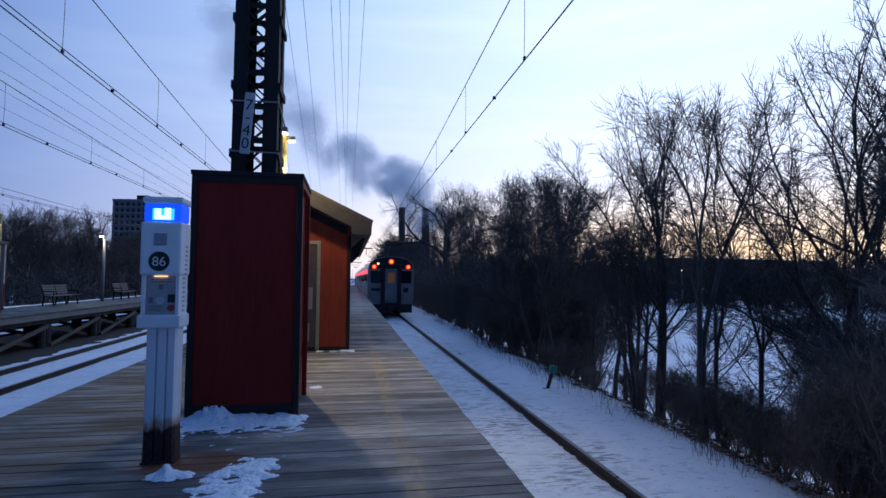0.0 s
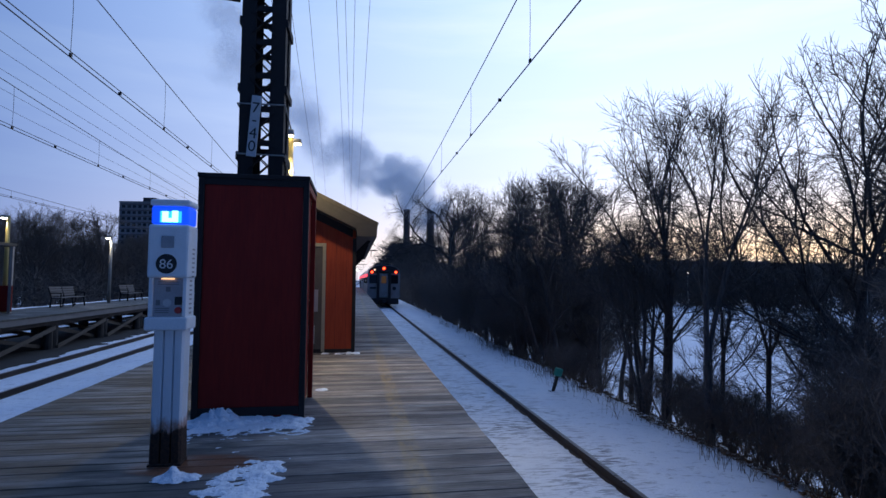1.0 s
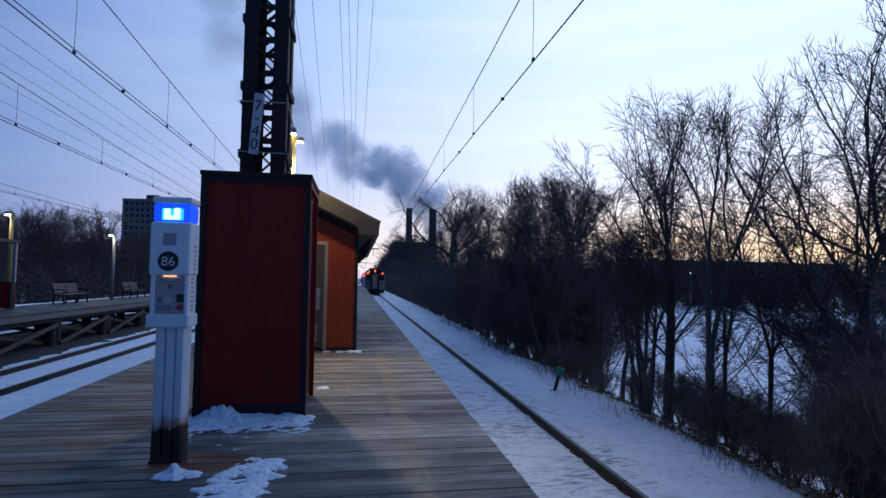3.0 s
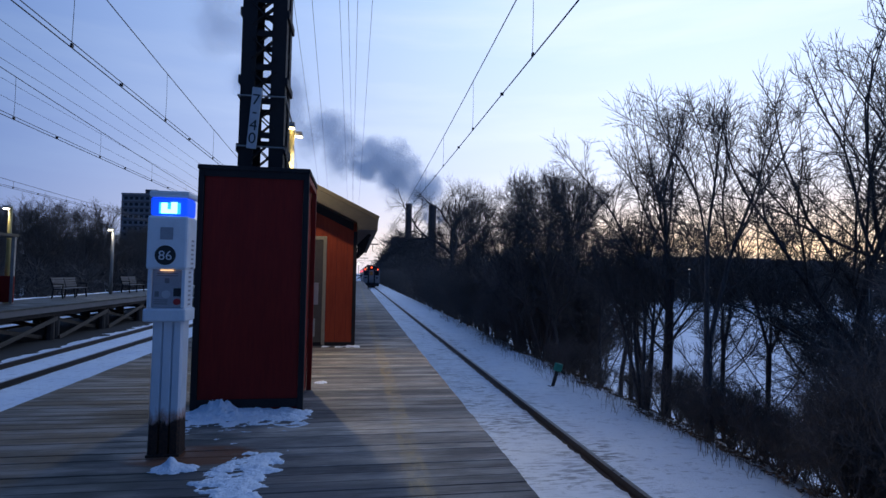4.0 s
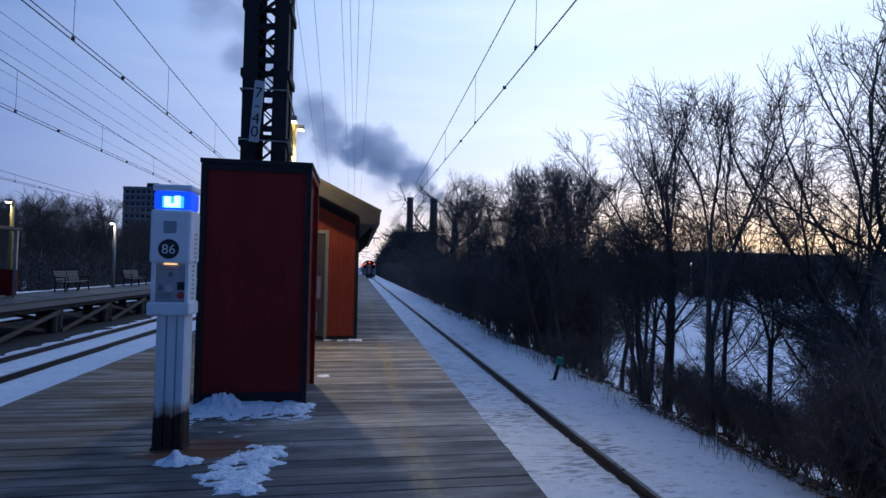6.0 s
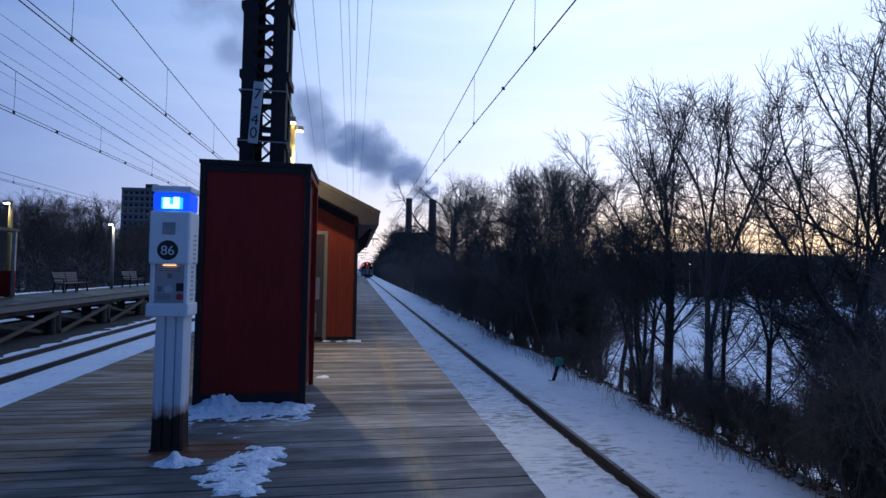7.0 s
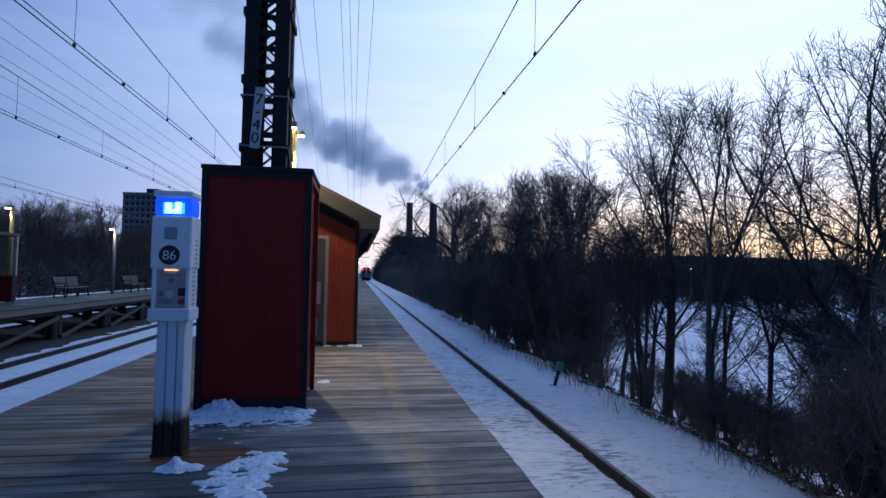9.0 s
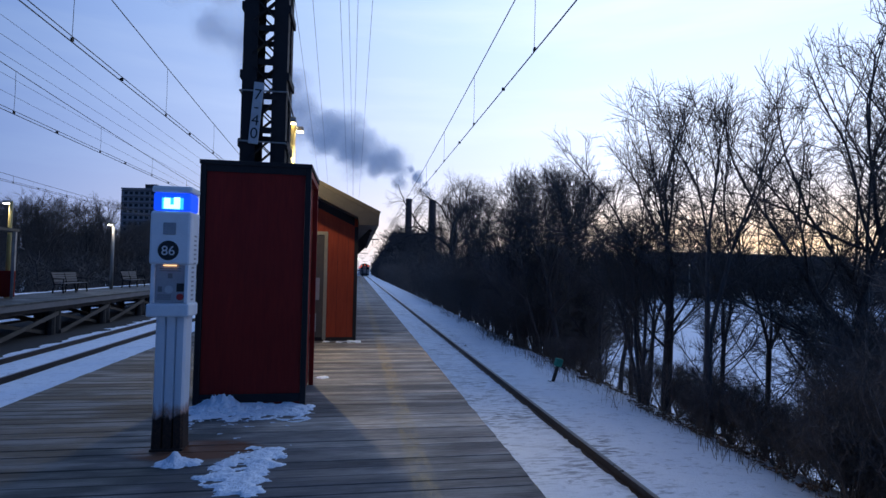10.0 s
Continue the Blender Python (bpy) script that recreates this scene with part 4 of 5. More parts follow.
catenary(2.79, 5.00, 5.22, 1.42, 8.3, "contact and messenger wires over the single track")
catenary(-4.95, 5.21, 5.48, 1.5, 10.0, "contact and messenger wires beyond the platform")
catenary(-8.63, 5.12, 5.40, 1.25, 10.3, "contact and messenger wires over the far track")
catenary(-15.75, 5.02, 5.20, 0.55, 9.0, "contact and messenger wires behind the second platform")
feeders = thing("feeder_wires", "thin feeder wires high over the line", "overhead wire")
for (xa, ya, za), (xb, yb, zb) in (((-2.68, 21.39, 12), (-4.2, 53.6, 12)), ((-1.97, 21.3, 12), (-3.3, 55, 12)), ((-0.90, 21.1, 12), (-1.2, 50, 11.6)),
                                   ((-0.56, 21.0, 12), (-0.65, 49.6, 12)), ((-0.2, 20.9, 12), (-0.5, 50, 12)), ((0.37, 20.8, 12), (0.22, 54.8, 12)),
                                   ((-3.40, 21.4, 12), (-6.2, 55, 12)),
                                   ((-11, 18, 9.0), (-11, 60, 8.7)), ((-12.2, 18, 9.2), (-12.2, 60, 8.9)), ((-12.5, 18, 8.75), (-12.5, 60, 8.4)),
                                   ((-14, 18, 8.9), (-14, 60, 8.5)), ((-14.2, 18, 8.3), (-14.2, 60, 8.0))):
    d = Vector((xb - xa, yb - ya, zb - za))
    a = Vector((xa, ya, za))
    wire("feeder_wire", [tuple(a + d * s) for s in (-1.2, -0.5, 0, 0.5, 1, 1.4, 2.5)], 0.010 if xa > -5 else 0.008, feeders)


def build_far_mast(y, i):
    t = build_mast((-0.99, y, 0), 9.0, "distant dark lattice mast with cross arms", 0.0, False)
    part("cross_arm", boxes((-5.2, 4.8, -0.12, 0.12, 6.55, 6.75)), IRON, t)
    part("cross_arm", boxes((-4.2, 4.2, -0.1, 0.1, 7.7, 7.85)), IRON, t)
    for x in (3.78, -3.96):
        part("insulator", rod(bmesh.new(), (x, 0, 5.4), (x, 0, 6.55), 0.05), IRON, t)


for i, y in enumerate((97, 188, 279)):
    build_far_mast(y, i)

# ======== small trackside things ========


def build_marker():
    t = thing("track_marker", "short leaning stake with a faded green head in the snow", "track marker", (4.98, 13.05, -1.42))
    t.matrix_basis = pose(4.98, 13.05, -1.42, 8, 14, 20)
    part("stake", bar(bmesh.new(), (0, 0, 0), (0, 0, 0.48), 0.07, 0.05), DARKWOOD, t)
    part("head", boxes((-0.10, 0.10, -0.05, 0.06, 0.44, 0.64), bevel=0.02), GREENMARK, t, "faded green head")
    part("arm", bar(bmesh.new(), (0.1, 0, 0.5), (0.32, 0.04, 0.40), 0.035), DARKWOOD, t)
    part("base", boxes((-0.10, 0.08, -0.07, 0.07, -0.02, 0.03)), IRON, t)


build_marker()


def build_fence_end():
    t = thing("barrier", "low dark barrier rail at the far end of the platform", "barrier", (0.35, 92.0, 0))
    for x in (-0.6, 0.6):
        part("post", boxes((x - 0.06, x + 0.06, -0.06, 0.06, 0, 1.1)), IRON, t)
    part("rail", boxes((-0.6, 0.6, -0.04, 0.04, 0.95, 1.08)), IRON, t)
    part("brace", bar(bmesh.new(), (-0.6, 0, 0.1), (0.6, 0, 0.95), 0.1), IRON, t)


build_fence_end()


def build_signal(place, h, glow, label):
    t = thing("signal_lamp", label, "lamp", place, 0, "distant lamps")
    r = max(0.05, place[1] * 0.0004)
    part("pole", rod(bmesh.new(), (0, 0, 0), (0, 0, h), r * 1.2, r * 0.8, 8), GREYPOLE, t)
    bm = bmesh.new()
    bmesh.ops.create_icosphere(bm, subdivisions=2, radius=r * 3.0, matrix=Matrix.Translation((0, 0, h)))
    part("lens", bm, glow, t, "glowing lens")


GREENLAMP = glowing("greenish_white_lamp", (0.75, 1.0, 0.85), 8.0)
DIMLAMP = glowing("dim_warm_lamp", (1.0, 0.62, 0.40), 1.4)
REDDOT = glowing("pinkish_lamp", (1.0, 0.45, 0.30), 5.0)
build_signal((0.55, 150.0, 0.0), 4.0, GREENLAMP, "distant greenish-white signal lamp")

# ======== train ========
TRAIN_X = 2.79


def car_profile(g=0.0):
    w = 1.56 + g
    return [(-w + 0.06, -0.42), (w - 0.06, -0.42), (w, -0.25), (w, 2.05), (w - 0.10, 2.38), (w - 0.36, 2.62), (0.7, 2.80 + g), (0, 2.85 + g), (-0.7, 2.80 + g),
            (-w + 0.36, 2.62), (-w + 0.10, 2.38), (-w, 2.05), (-w, -0.25)]


def build_train():
    t = thing("train", "departing steel electric train with amber tail lamps", "train", (TRAIN_X, 37, 0))
    L = 25.6
    for c in range(4):
        y0 = c * (L + 0.4)
        body = part("car_body", prism(car_profile(), y0, y0 + L), STEEL, t, "corrugated stainless car body")
        part("roof", prism([(x, z) for x, z in ((-1.2, 2.625), (1.2, 2.625), (0.7, 2.83), (0, 2.885), (-0.7, 2.83))], y0 - 0.02, y0 + L + 0.02), TRAINDARK, body, "dark sooty roof")
        for k in range(11):
            yy = y0 + 2.6 + k * 1.95
            for sx in (-1, 1):
                part("window", boxes((sx * 1.565 - 0.012, sx * 1.565 + 0.012, yy, yy + 1.35, 0.95, 1.62), bevel=0.004), GLASSDARK, body, "dark side window")
        for yy in (y0 + 0.7, y0 + L - 1.9):
            part("side_door", boxes((-1.578, -1.555, yy, yy + 1.2, 0.02, 2.0)), TRAINGREY, body)
        for k in range(12):
            yy = y0 + 1.0 + k * 2.05
            # the red glow along the car side is built as emissive strips
            part("glow_strip", boxes((-1.60, -1.566, yy, yy + 1.5, 1.70, 1.98)), REDSIDE, body, "red glowing strip along the car side")
        for yy in (y0 + 3.0, y0 + L - 3.0):
            bogie = part("bogie", boxes((-1.25, 1.25, yy - 1.6, yy + 1.6, -0.98, -0.5), bevel=0.05), TRAINDARK, body, "dark bogie")
            for dy in (-1.1, 1.1):
                for sx in (-1, 1):
                    part("wheel", rod(bmesh.new(), (sx * 0.68, yy + dy, -0.76), (sx * 0.80, yy + dy, -0.76), 0.455, n=24), RAILSTEEL, bogie)
        part("roof_equipment", boxes((-0.8, 0.8, y0 + 4, y0 + 9, 2.86, 3.05), bevel=0.03), TRAINDARK, body)
        part("roof_vent", boxes((-0.6, 0.6, y0 + 15, y0 + 18, 2.86, 3.0), bevel=0.03), TRAINDARK, body)
        part("underframe", boxes((-1.3, 1.3, y0 + 6, y0 + L - 6, -0.95, -0.42), bevel=0.05), TRAINDARK, body)
    # rear end face
    end = part("end_face", prism(car_profile(0.015), -0.10, -0.001), TRAINGREY, t, "grimy flat rear end with a central gangway door")
    part("upper_band", prism([(-1.50, 2.03), (1.50, 2.03), (1.42, 2.36), (1.18, 2.60), (0.6, 2.77), (0, 2.83), (-0.6, 2.77), (-1.18, 2.60), (-1.42, 2.36)], -0.125, -0.102), TRAINDARK, end, "dark upper band")
    for sx in (-1, 1):
        part("end_window", boxes((sx * 1.03 - 0.37, sx * 1.03 + 0.37, -0.128, -0.104, 1.02, 1.86), bevel=0.012), GLASSDARK, end, "dark end window")
        part("gangway_post", boxes((sx * 0.56 - 0.13, sx * 0.56 + 0.13, -0.36, -0.102, -0.55, 2.12), bevel=0.05), TRAINDARK, end, "black rubber gangway cushion")
        part("step", boxes((sx * 0.95 - 0.5, sx * 0.95 + 0.5, -0.2, -0.1, -1.0, -0.42)), TRAINDARK, end)
    part("gangway_top", boxes((-0.69, 0.69, -0.36, -0.104, 2.122, 2.34), bevel=0.06), TRAINDARK, end)
    part("threshold", boxes((-0.69, 0.69, -0.42, -0.104, -0.62, -0.34), bevel=0.03), TRAINDARK, end)
    part("coupler", boxes((-0.18, 0.18, -0.75, -0.1, -0.85, -0.5), bevel=0.05), TRAINDARK, end)
    door = part("end_door", boxes((-0.42, 0.42, -0.20, -0.103, -0.33, 2.0), bevel=0.01), TRAINGREY, end, "pale steel gangway door")
    part("door_window", boxes((-0.24, 0.24, -0.21, -0.2, 1.05, 1.75), bevel=0.004), CABIN, door, "faintly lit door window")
    part("number_plate", boxes((-1.36, -0.74, -0.118, -0.104, 0.50, 0.68)), BLACK, end, "dark plate")
    part("emblem", rod(bmesh.new(), (1.02, -0.104, 0.55), (1.02, -0.118, 0.55), 0.18, n=20), TRAINDARK, end)
    for x, z, r, mat, lab in ((0.0, 2.50, 0.15, AMBER, "amber tail lamp"), (-1.17, 2.14, 0.13, AMBER, "amber tail lamp"), (1.17, 2.14, 0.13, AMBER, "amber tail lamp")):
        # glowing ring added round each lamp for its red bloom
        part("glow_ring", rod(bmesh.new(), (x, -0.13, z), (x, -0.17, z), r + 0.03, n=20), REDRING, end, "red glow ring around the lamp")
        part("tail_lamp", rod(bmesh.new(), (x, -0.171, z), (x, -0.20, z), r * 0.72, r * 0.6, 20), mat, end, lab)
    part("marker_lamp", rod(bmesh.new(), (-0.90, -0.127, 2.36), (-0.90, -0.16, 2.36), 0.09, n=16), DIMLAMP, end, "dim pinkish marker lamp")
    part("pantograph", bar(bar(bar(bmesh.new(), (-0.9, 2.0, 3.75), (0.9, 2.0, 3.75), 0.06), (0, 3.0, 2.85), (0, 1.6, 3.3), 0.08), (0, 1.6, 3.3), (0, 2.0, 3.75), 0.06), TRAINDARK, t, "folded pantograph")
    return t


TRAIN = build_train()

# ======== bare trees ========


def limb(rng, lines, start, way, length, radius, level, form):
    """One limb that divides at its tip, with thin side branches along it."""
    top = form["top"]
    n = max(3, 7 - level)
    d = np.array(way, float)
    bend = rng.normal(0, form["bend"], 3)
    end = radius * (0.80 if level < top else 0.45)
    pts, rad = [np.array(start, float)], [radius]
    for i in range(n):
        bend = 0.6 * bend + rng.normal(0, form["bend"], 3)
        d = d + bend * (0.5 if level == 0 else 1.0) + np.array([0, 0, form["lift"] * (0.3 if level == 0 else 1.0)])
        d /= np.linalg.norm(d)
        pts.append(pts[-1] + d * length / n)
        rad.append(radius + (end - radius) * (i + 1) / n)
    lines[min(level, 2)].append((pts, rad))
    if level < top:
        ways = form["leaders"] if level == 0 and form["leaders"] else None
        count = len(ways) if ways else (2 if rng.random() < 0.62 else 3)
        phase = rng.uniform(0, 6.283)
        for k in range(count):
            if ways:
                w, share, reach = np.array(ways[k][:3], float), ways[k][3], 1.0
            else:
                side = np.cross(d, [math.cos(phase + k * 6.283 / count), math.sin(phase + k * 6.283 / count), 0.3])
                side /= np.linalg.norm(side) + 1e-9
                lo, hi = form["fork"]
                ang = radians(rng.uniform(lo * 0.35, lo) if k == 0 else rng.uniform(lo, hi))
                w = d * math.cos(ang) + side * math.sin(ang)
                share, reach = (0.84, 1.0) if k == 0 else (0.62, 0.86)
            w /= np.linalg.norm(w)
            limb(rng, lines, pts[-1], w, length * (form["first"] if level == 0 else form["ratio"]) * reach * rng.uniform(0.85, 1.12),
                 max(end * share, 0.0055), level + 1, form)
    # side branches
    many = form["sides"][level]
    for k in range(many):
        f = (0.45 if level == 0 else 0.12) + (0.55 if level == 0 else 0.85) * (k + rng.random()) / many
        j = min(int(f * n), n - 1)
        p = pts[j] + (pts[j + 1] - pts[j]) * (f * n - j)
        axis = pts[j + 1] - pts[j]
        axis /= np.linalg.norm(axis)
        side = np.cross(axis, rng.normal(0, 1, 3))
        side /= np.linalg.norm(side) + 1e-9
        ang = radians(rng.uniform(28, 62))
        w = axis * math.cos(ang) + side * math.sin(ang)
        if level + 2 <= top:
            limb(rng, lines, p, w, length * rng.uniform(0.35, 0.6), max(radius * 0.30, 0.006), level + 2, form)
        else:
            twig(rng, lines, p, w, form["twig"] * rng.uniform(0.5, 1.15), 1)


def twig(rng, lines, start, way, length, more):
    d = np.array(way, float)
    pts = [np.array(start, float)]
    for i in range(3):
        d = d + rng.normal(0, 0.06, 3) + np.array([0, 0, 0.06])
        d /= np.linalg.norm(d)
        pts.append(pts[-1] + d * length / 3)
    lines[2].append((pts, [0.0048, 0.0040, 0.0031, 0.0018]))
    for k in range(3 if more else 0):
        side = np.cross(d, rng.normal(0, 1, 3))
        side /= np.linalg.norm(side) + 1e-9
        twig(rng, lines, pts[1 + k % 2], d * 0.84 + side * 0.54, length * rng.uniform(0.4, 0.75), 0)


def tree_meshes(seed, height, radius, stems=1, fan=0.0, bole=0.3, fork=(18, 40), leaders=None, top=4, sides=(2, 4, 4, 4, 4),
                first=0.62, ratio=0.80, bend=0.05, lift=0.03, twig_size=0.42, lean=(0.0, 0.0)):
    """A bare tree or, with several stems, a clump; scaled to its height."""
    rng = np.random.default_rng(seed)
    lines = {0: [], 1: [], 2: []}
    form = dict(top=top, fork=fork, leaders=leaders, sides=sides, first=first, ratio=ratio, bend=bend, lift=lift, twig=twig_size)
    for k in range(stems):
        a = 6.283 * (k + rng.random() * 0.6) / stems
        f = fan * rng.uniform(0.3, 1.0)
        w = np.array([lean[0] + f * math.cos(a), lean[1] + f * math.sin(a), 1.0])
        off = np.array([math.cos(a), math.sin(a), 0.0]) * (radius * 1.6 if stems > 1 else 0.0)
        limb(rng, lines, off, w / np.linalg.norm(w), height * bole * (1.0 if stems == 1 else rng.uniform(0.7, 1.0)), radius, 0, form)
    tallest = max(p[2] for ls in lines.values() for pts, rad in ls for p in pts)
    k = height / tallest
    for ls in lines.values():
        for i, (pts, rad) in enumerate(ls):
            ls[i] = ([q * k for q in pts], rad)
    for pts, rad in lines[0]:                              # the foot reaches into the ground and flares
        pts.insert(0, pts[0] - np.array([0, 0, 0.35]))
        rad.insert(0, rad[0] * 1.35)
    trunk = tube_mesh("trunk", lines[0], 9, BARK)
    v, f = tubes(lines[2], 3)
    v1, f1 = tubes(lines[1], 6)
    crown = bpy.data.meshes.new("crown")
    crown.from_pydata(np.concatenate([v, v1]).tolist(), [], f.tolist() + (f1 + len(v)).tolist())
    crown.materials.append(BARK)
    for me in (trunk, crown):
        me.polygons.foreach_set("use_smooth", [True] * len(me.polygons))
    return trunk, crown


def plant(name, label, meshes, place, rz=0.0, scale=1.0, group="trackside trees", category="tree"):
    t = thing(name, label, category, place, rz, group)
    t.scale = (scale,) * 3
    for n, me in zip(("trunk", "crown"), meshes):
        o = new(n, me)
        o.parent = t
    return t


def bank(x, y):
    return (x, y, ground_height(x, y))


OVAL = tree_meshes(11, 8.0, 0.125, bole=0.34, fork=(12, 30), top=5, sides=(5, 3, 3, 3, 3, 3), leaders=[(-0.10, 0.05, 1, 0.80), (0.16, -0.1, 1, 0.66), (-0.42, 0.1, 1, 0.5), (0.36, 0.3, 1, 0.46)], first=0.60, lift=0.05)
TWIN = tree_meshes(12, 6.9, 0.085, bole=0.19, fork=(8, 26), top=5, sides=(1, 2, 3, 3, 3, 3), leaders=[(-0.05, 0.0, 1, 0.74), (0.17, -0.03, 1, 0.72)], first=1.30, ratio=0.70, bend=0.04, lift=0.05)
LEANING = tree_meshes(13, 9.3, 0.115, bole=0.36, fork=(16, 38), top=5, sides=(2, 4, 4, 3, 3, 3), leaders=[(-0.72, 0.1, 1, 0.74), (-0.12, -0.05, 1, 0.70), (0.5, 0.2, 1, 0.55), (-0.95, -0.5, 0.5, 0.42)], first=0.66, ratio=0.78, lean=(-0.10, 0.0), lift=0.04)
SPREADING = tree_meshes(14, 9.6, 0.13, bole=0.30, fork=(20, 46), top=5, sides=(3, 4, 4, 3, 3, 3), leaders=[(-0.75, 0.2, 1, 0.66), (0.1, 0.3, 1, 0.70), (0.65, -0.2, 1, 0.6), (-0.9, -0.4, 0.45, 0.5)], first=0.72, ratio=0.78)
OLD = tree_meshes(15, 15.0, 0.36, bole=0.36, fork=(20, 46), top=5, sides=(2, 4, 4, 4, 5, 5), leaders=[(-0.55, 0.0, 0.9, 0.62), (0.05, 0.3, 1, 0.72), (0.6, -0.1, 0.9, 0.6), (-0.2, -0.5, 1, 0.55), (0.3, 0.5, 0.8, 0.5)], first=0.46, ratio=0.74, bend=0.085, lift=0.01, twig_size=0.9)
SLENDER = tree_meshes(16, 7.0, 0.07, bole=0.42, fork=(10, 30), top=4, sides=(4, 4, 4, 4, 4), first=0.5, lift=0.05)
ROUND = tree_meshes(17, 7.4, 0.10, bole=0.26, fork=(18, 44), top=5, sides=(3, 3, 3, 3, 3, 3), first=0.66)
CLUMP = tree_meshes(18, 6.0, 0.055, stems=5, fan=0.24, bole=0.42, fork=(10, 32), top=3, sides=(1, 4, 5, 5), first=0.55, lift=0.04)
TREE_KINDS = [OVAL, TWIN, ROUND, SLENDER, CLUMP, SPREADING]
SIZES = [8.0, 6.9, 7.4, 7.0, 6.0, 9.6]
BARK_OF_TREES, BARK = BARK, SHRUBBARK
SHRUB_KINDS = [
    tree_meshes(31, 3.6, 0.020, stems=9, fan=0.55, bole=0.40, fork=(14, 40), top=2, sides=(5, 6, 5), twig_size=0.40),
    tree_meshes(32, 4.2, 0.024, stems=8, fan=0.42, bole=0.42, fork=(12, 36), top=2, sides=(5, 6, 6), twig_size=0.45),
    tree_meshes(33, 2.6, 0.014, stems=10, fan=0.75, bole=0.45, fork=(16, 46), top=2, sides=(4, 5, 4), twig_size=0.34),
    tree_meshes(34, 1.4, 0.009, stems=9, fan=0.8, bole=0.50, fork=(16, 46), top=1, sides=(5, 6), twig_size=0.26),
]
BARK = BARK_OF_TREES
rng = np.random.default_rng(5)
# trees that stand out one by one along the bank: kind, x, y, turn, scale
for kind, x, y, rz, s, lab in (
        (OVAL, 7.45, 12.0, 0, 1.0, "bare tree with a tall oval crown of fine upright branches"),
        (TWIN, 6.45, 9.0, 0, 1.0, "bare tree forking low into two slender stems"),
        (CLUMP, 6.70, 11.7, 10, 0.85, "clump of thin bare stems at the bank's edge"),
        (SLENDER, 9.2, 10.9, 200, 0.92, "slender dark-stemmed bare tree on the slope"),
        (LEANING, 11.0, 9.7, 0, 1.18, "large bare tree with a long limb leaning over the slope"),
        (SPREADING, 13.0, 10.6, 10, 1.28, "large bare tree with spreading crossing limbs"),
        (SPREADING, 13.3, 9.0, 60, 1.15, "tall bare tree with crowded limbs"),
        (SPREADING, 12.4, 10.9, 120, 1.15, "tall bare tree with crossing limbs at the foot of the slope"),
        (SLENDER, 8.25, 11.0, 60, 0.80, "thin straight bare tree among the stems"),
        (ROUND, 8.0, 13.9, 190, 0.82, "bare forked tree in the undergrowth"),
        (TWIN, 8.4, 15.4, 250, 0.95, "bare forked tree in the undergrowth"),
        (ROUND, 8.9, 17.0, 20, 0.94, "rounded bare tree in the undergrowth"),
        (SLENDER, 8.8, 18.3, 70, 1.05, "slender bare tree in the undergrowth"),
        (TWIN, 8.7, 23.5, 130, 1.22, "forked bare tree above the undergrowth"),
        (OVAL, 10.3, 25.0, 200, 1.18, "tall bare tree behind the undergrowth"),
        (SLENDER, 9.8, 22.2, 310, 1.15, "slender bare tree above the undergrowth"),
        (TWIN, 8.2, 26.8, 90, 1.22, "bare tree with two upright stems"),
        (ROUND, 7.6, 19.4, 240, 0.94, "bare forked tree in the undergrowth"),
        (OVAL, 8.8, 21.5, 80, 0.98, "slender bare tree in the undergrowth"),
        (CLUMP, 7.0, 22.5, 80, 0.95, "clump of bare stems in the undergrowth"),
        (CLUMP, 9.0, 28.6, 10, 1.45, "clump of bare stems in the undergrowth"),
        (ROUND, 8.0, 32.0, 220, 1.22, "rounded bare tree in the undergrowth"),
        (TWIN, 7.6, 35.0, 120, 1.32, "clump of bare stems in the undergrowth"),
        (ROUND, 9.6, 44.0, 40, 1.32, "rounded bare tree in the undergrowth"),
        (OLD, 10.5, 56.0, 0, 1.05, "broad old bare tree with heavy crooked limbs"),
        (OLD, 11.6, 66.0, 150, 0.80, "broad old bare tree beside the line")):
    plant("bare_tree", lab, kind, bank(x, y), rz, s * (0.86 if 13.5 < y < 19 else 1.13 if 19 < y < 30 else 0.98 if y < 52 and y > 30 else 1.0))
for i in range(6):
    y = 30.0 + i * 4.5
    j = i % 5
    plant("bare_tree", "thin bare tree in the dense undergrowth", TREE_KINDS[j], bank(rng.uniform(8.5, 12.5), y), rng.uniform(0, 360), (2.6 + 0.13 * y) / SIZES[j] * rng.uniform(0.75, 1.0))
for i in range(28):
    y = 72 + i * 8 + rng.uniform(-2, 2)
    j = i % 6
    plant("bare_tree", "bare tree in the trackside wood", TREE_KINDS[j], bank(rng.uniform(7.5, 12) + y * 0.012, y), rng.uniform(0, 360), 7.8 / SIZES[j] * rng.uniform(0.85, 1.15))
# undergrowth
for i in range(205):
    y = 20.5 + 150 * (i / 205) ** 1.7 + rng.uniform(-0.5, 0.5)
    x = rng.uniform(6.4, 9.0 + min(y * 0.06, 4)) + (0.0 if y < 60 else 0.6)
    plant("shrub", "leafless shrub in the dense undergrowth", SHRUB_KINDS[i % 3], bank(x, y), rng.uniform(0, 360), rng.uniform(1.0, 1.4) * (1.0 if x > 7.2 else 0.75), "undergrowth shrubs", "shrub")
for i in range(34):
    y = rng.uniform(7.5, 18)
    x = rng.uniform(6.2, 8.8)
    plant("shrub", "low leafless shrub on the snowy bank", SHRUB_KINDS[3], bank(x, y), rng.uniform(0, 360), rng.uniform(0.5, 1.0), "bank shrubs", "shrub")
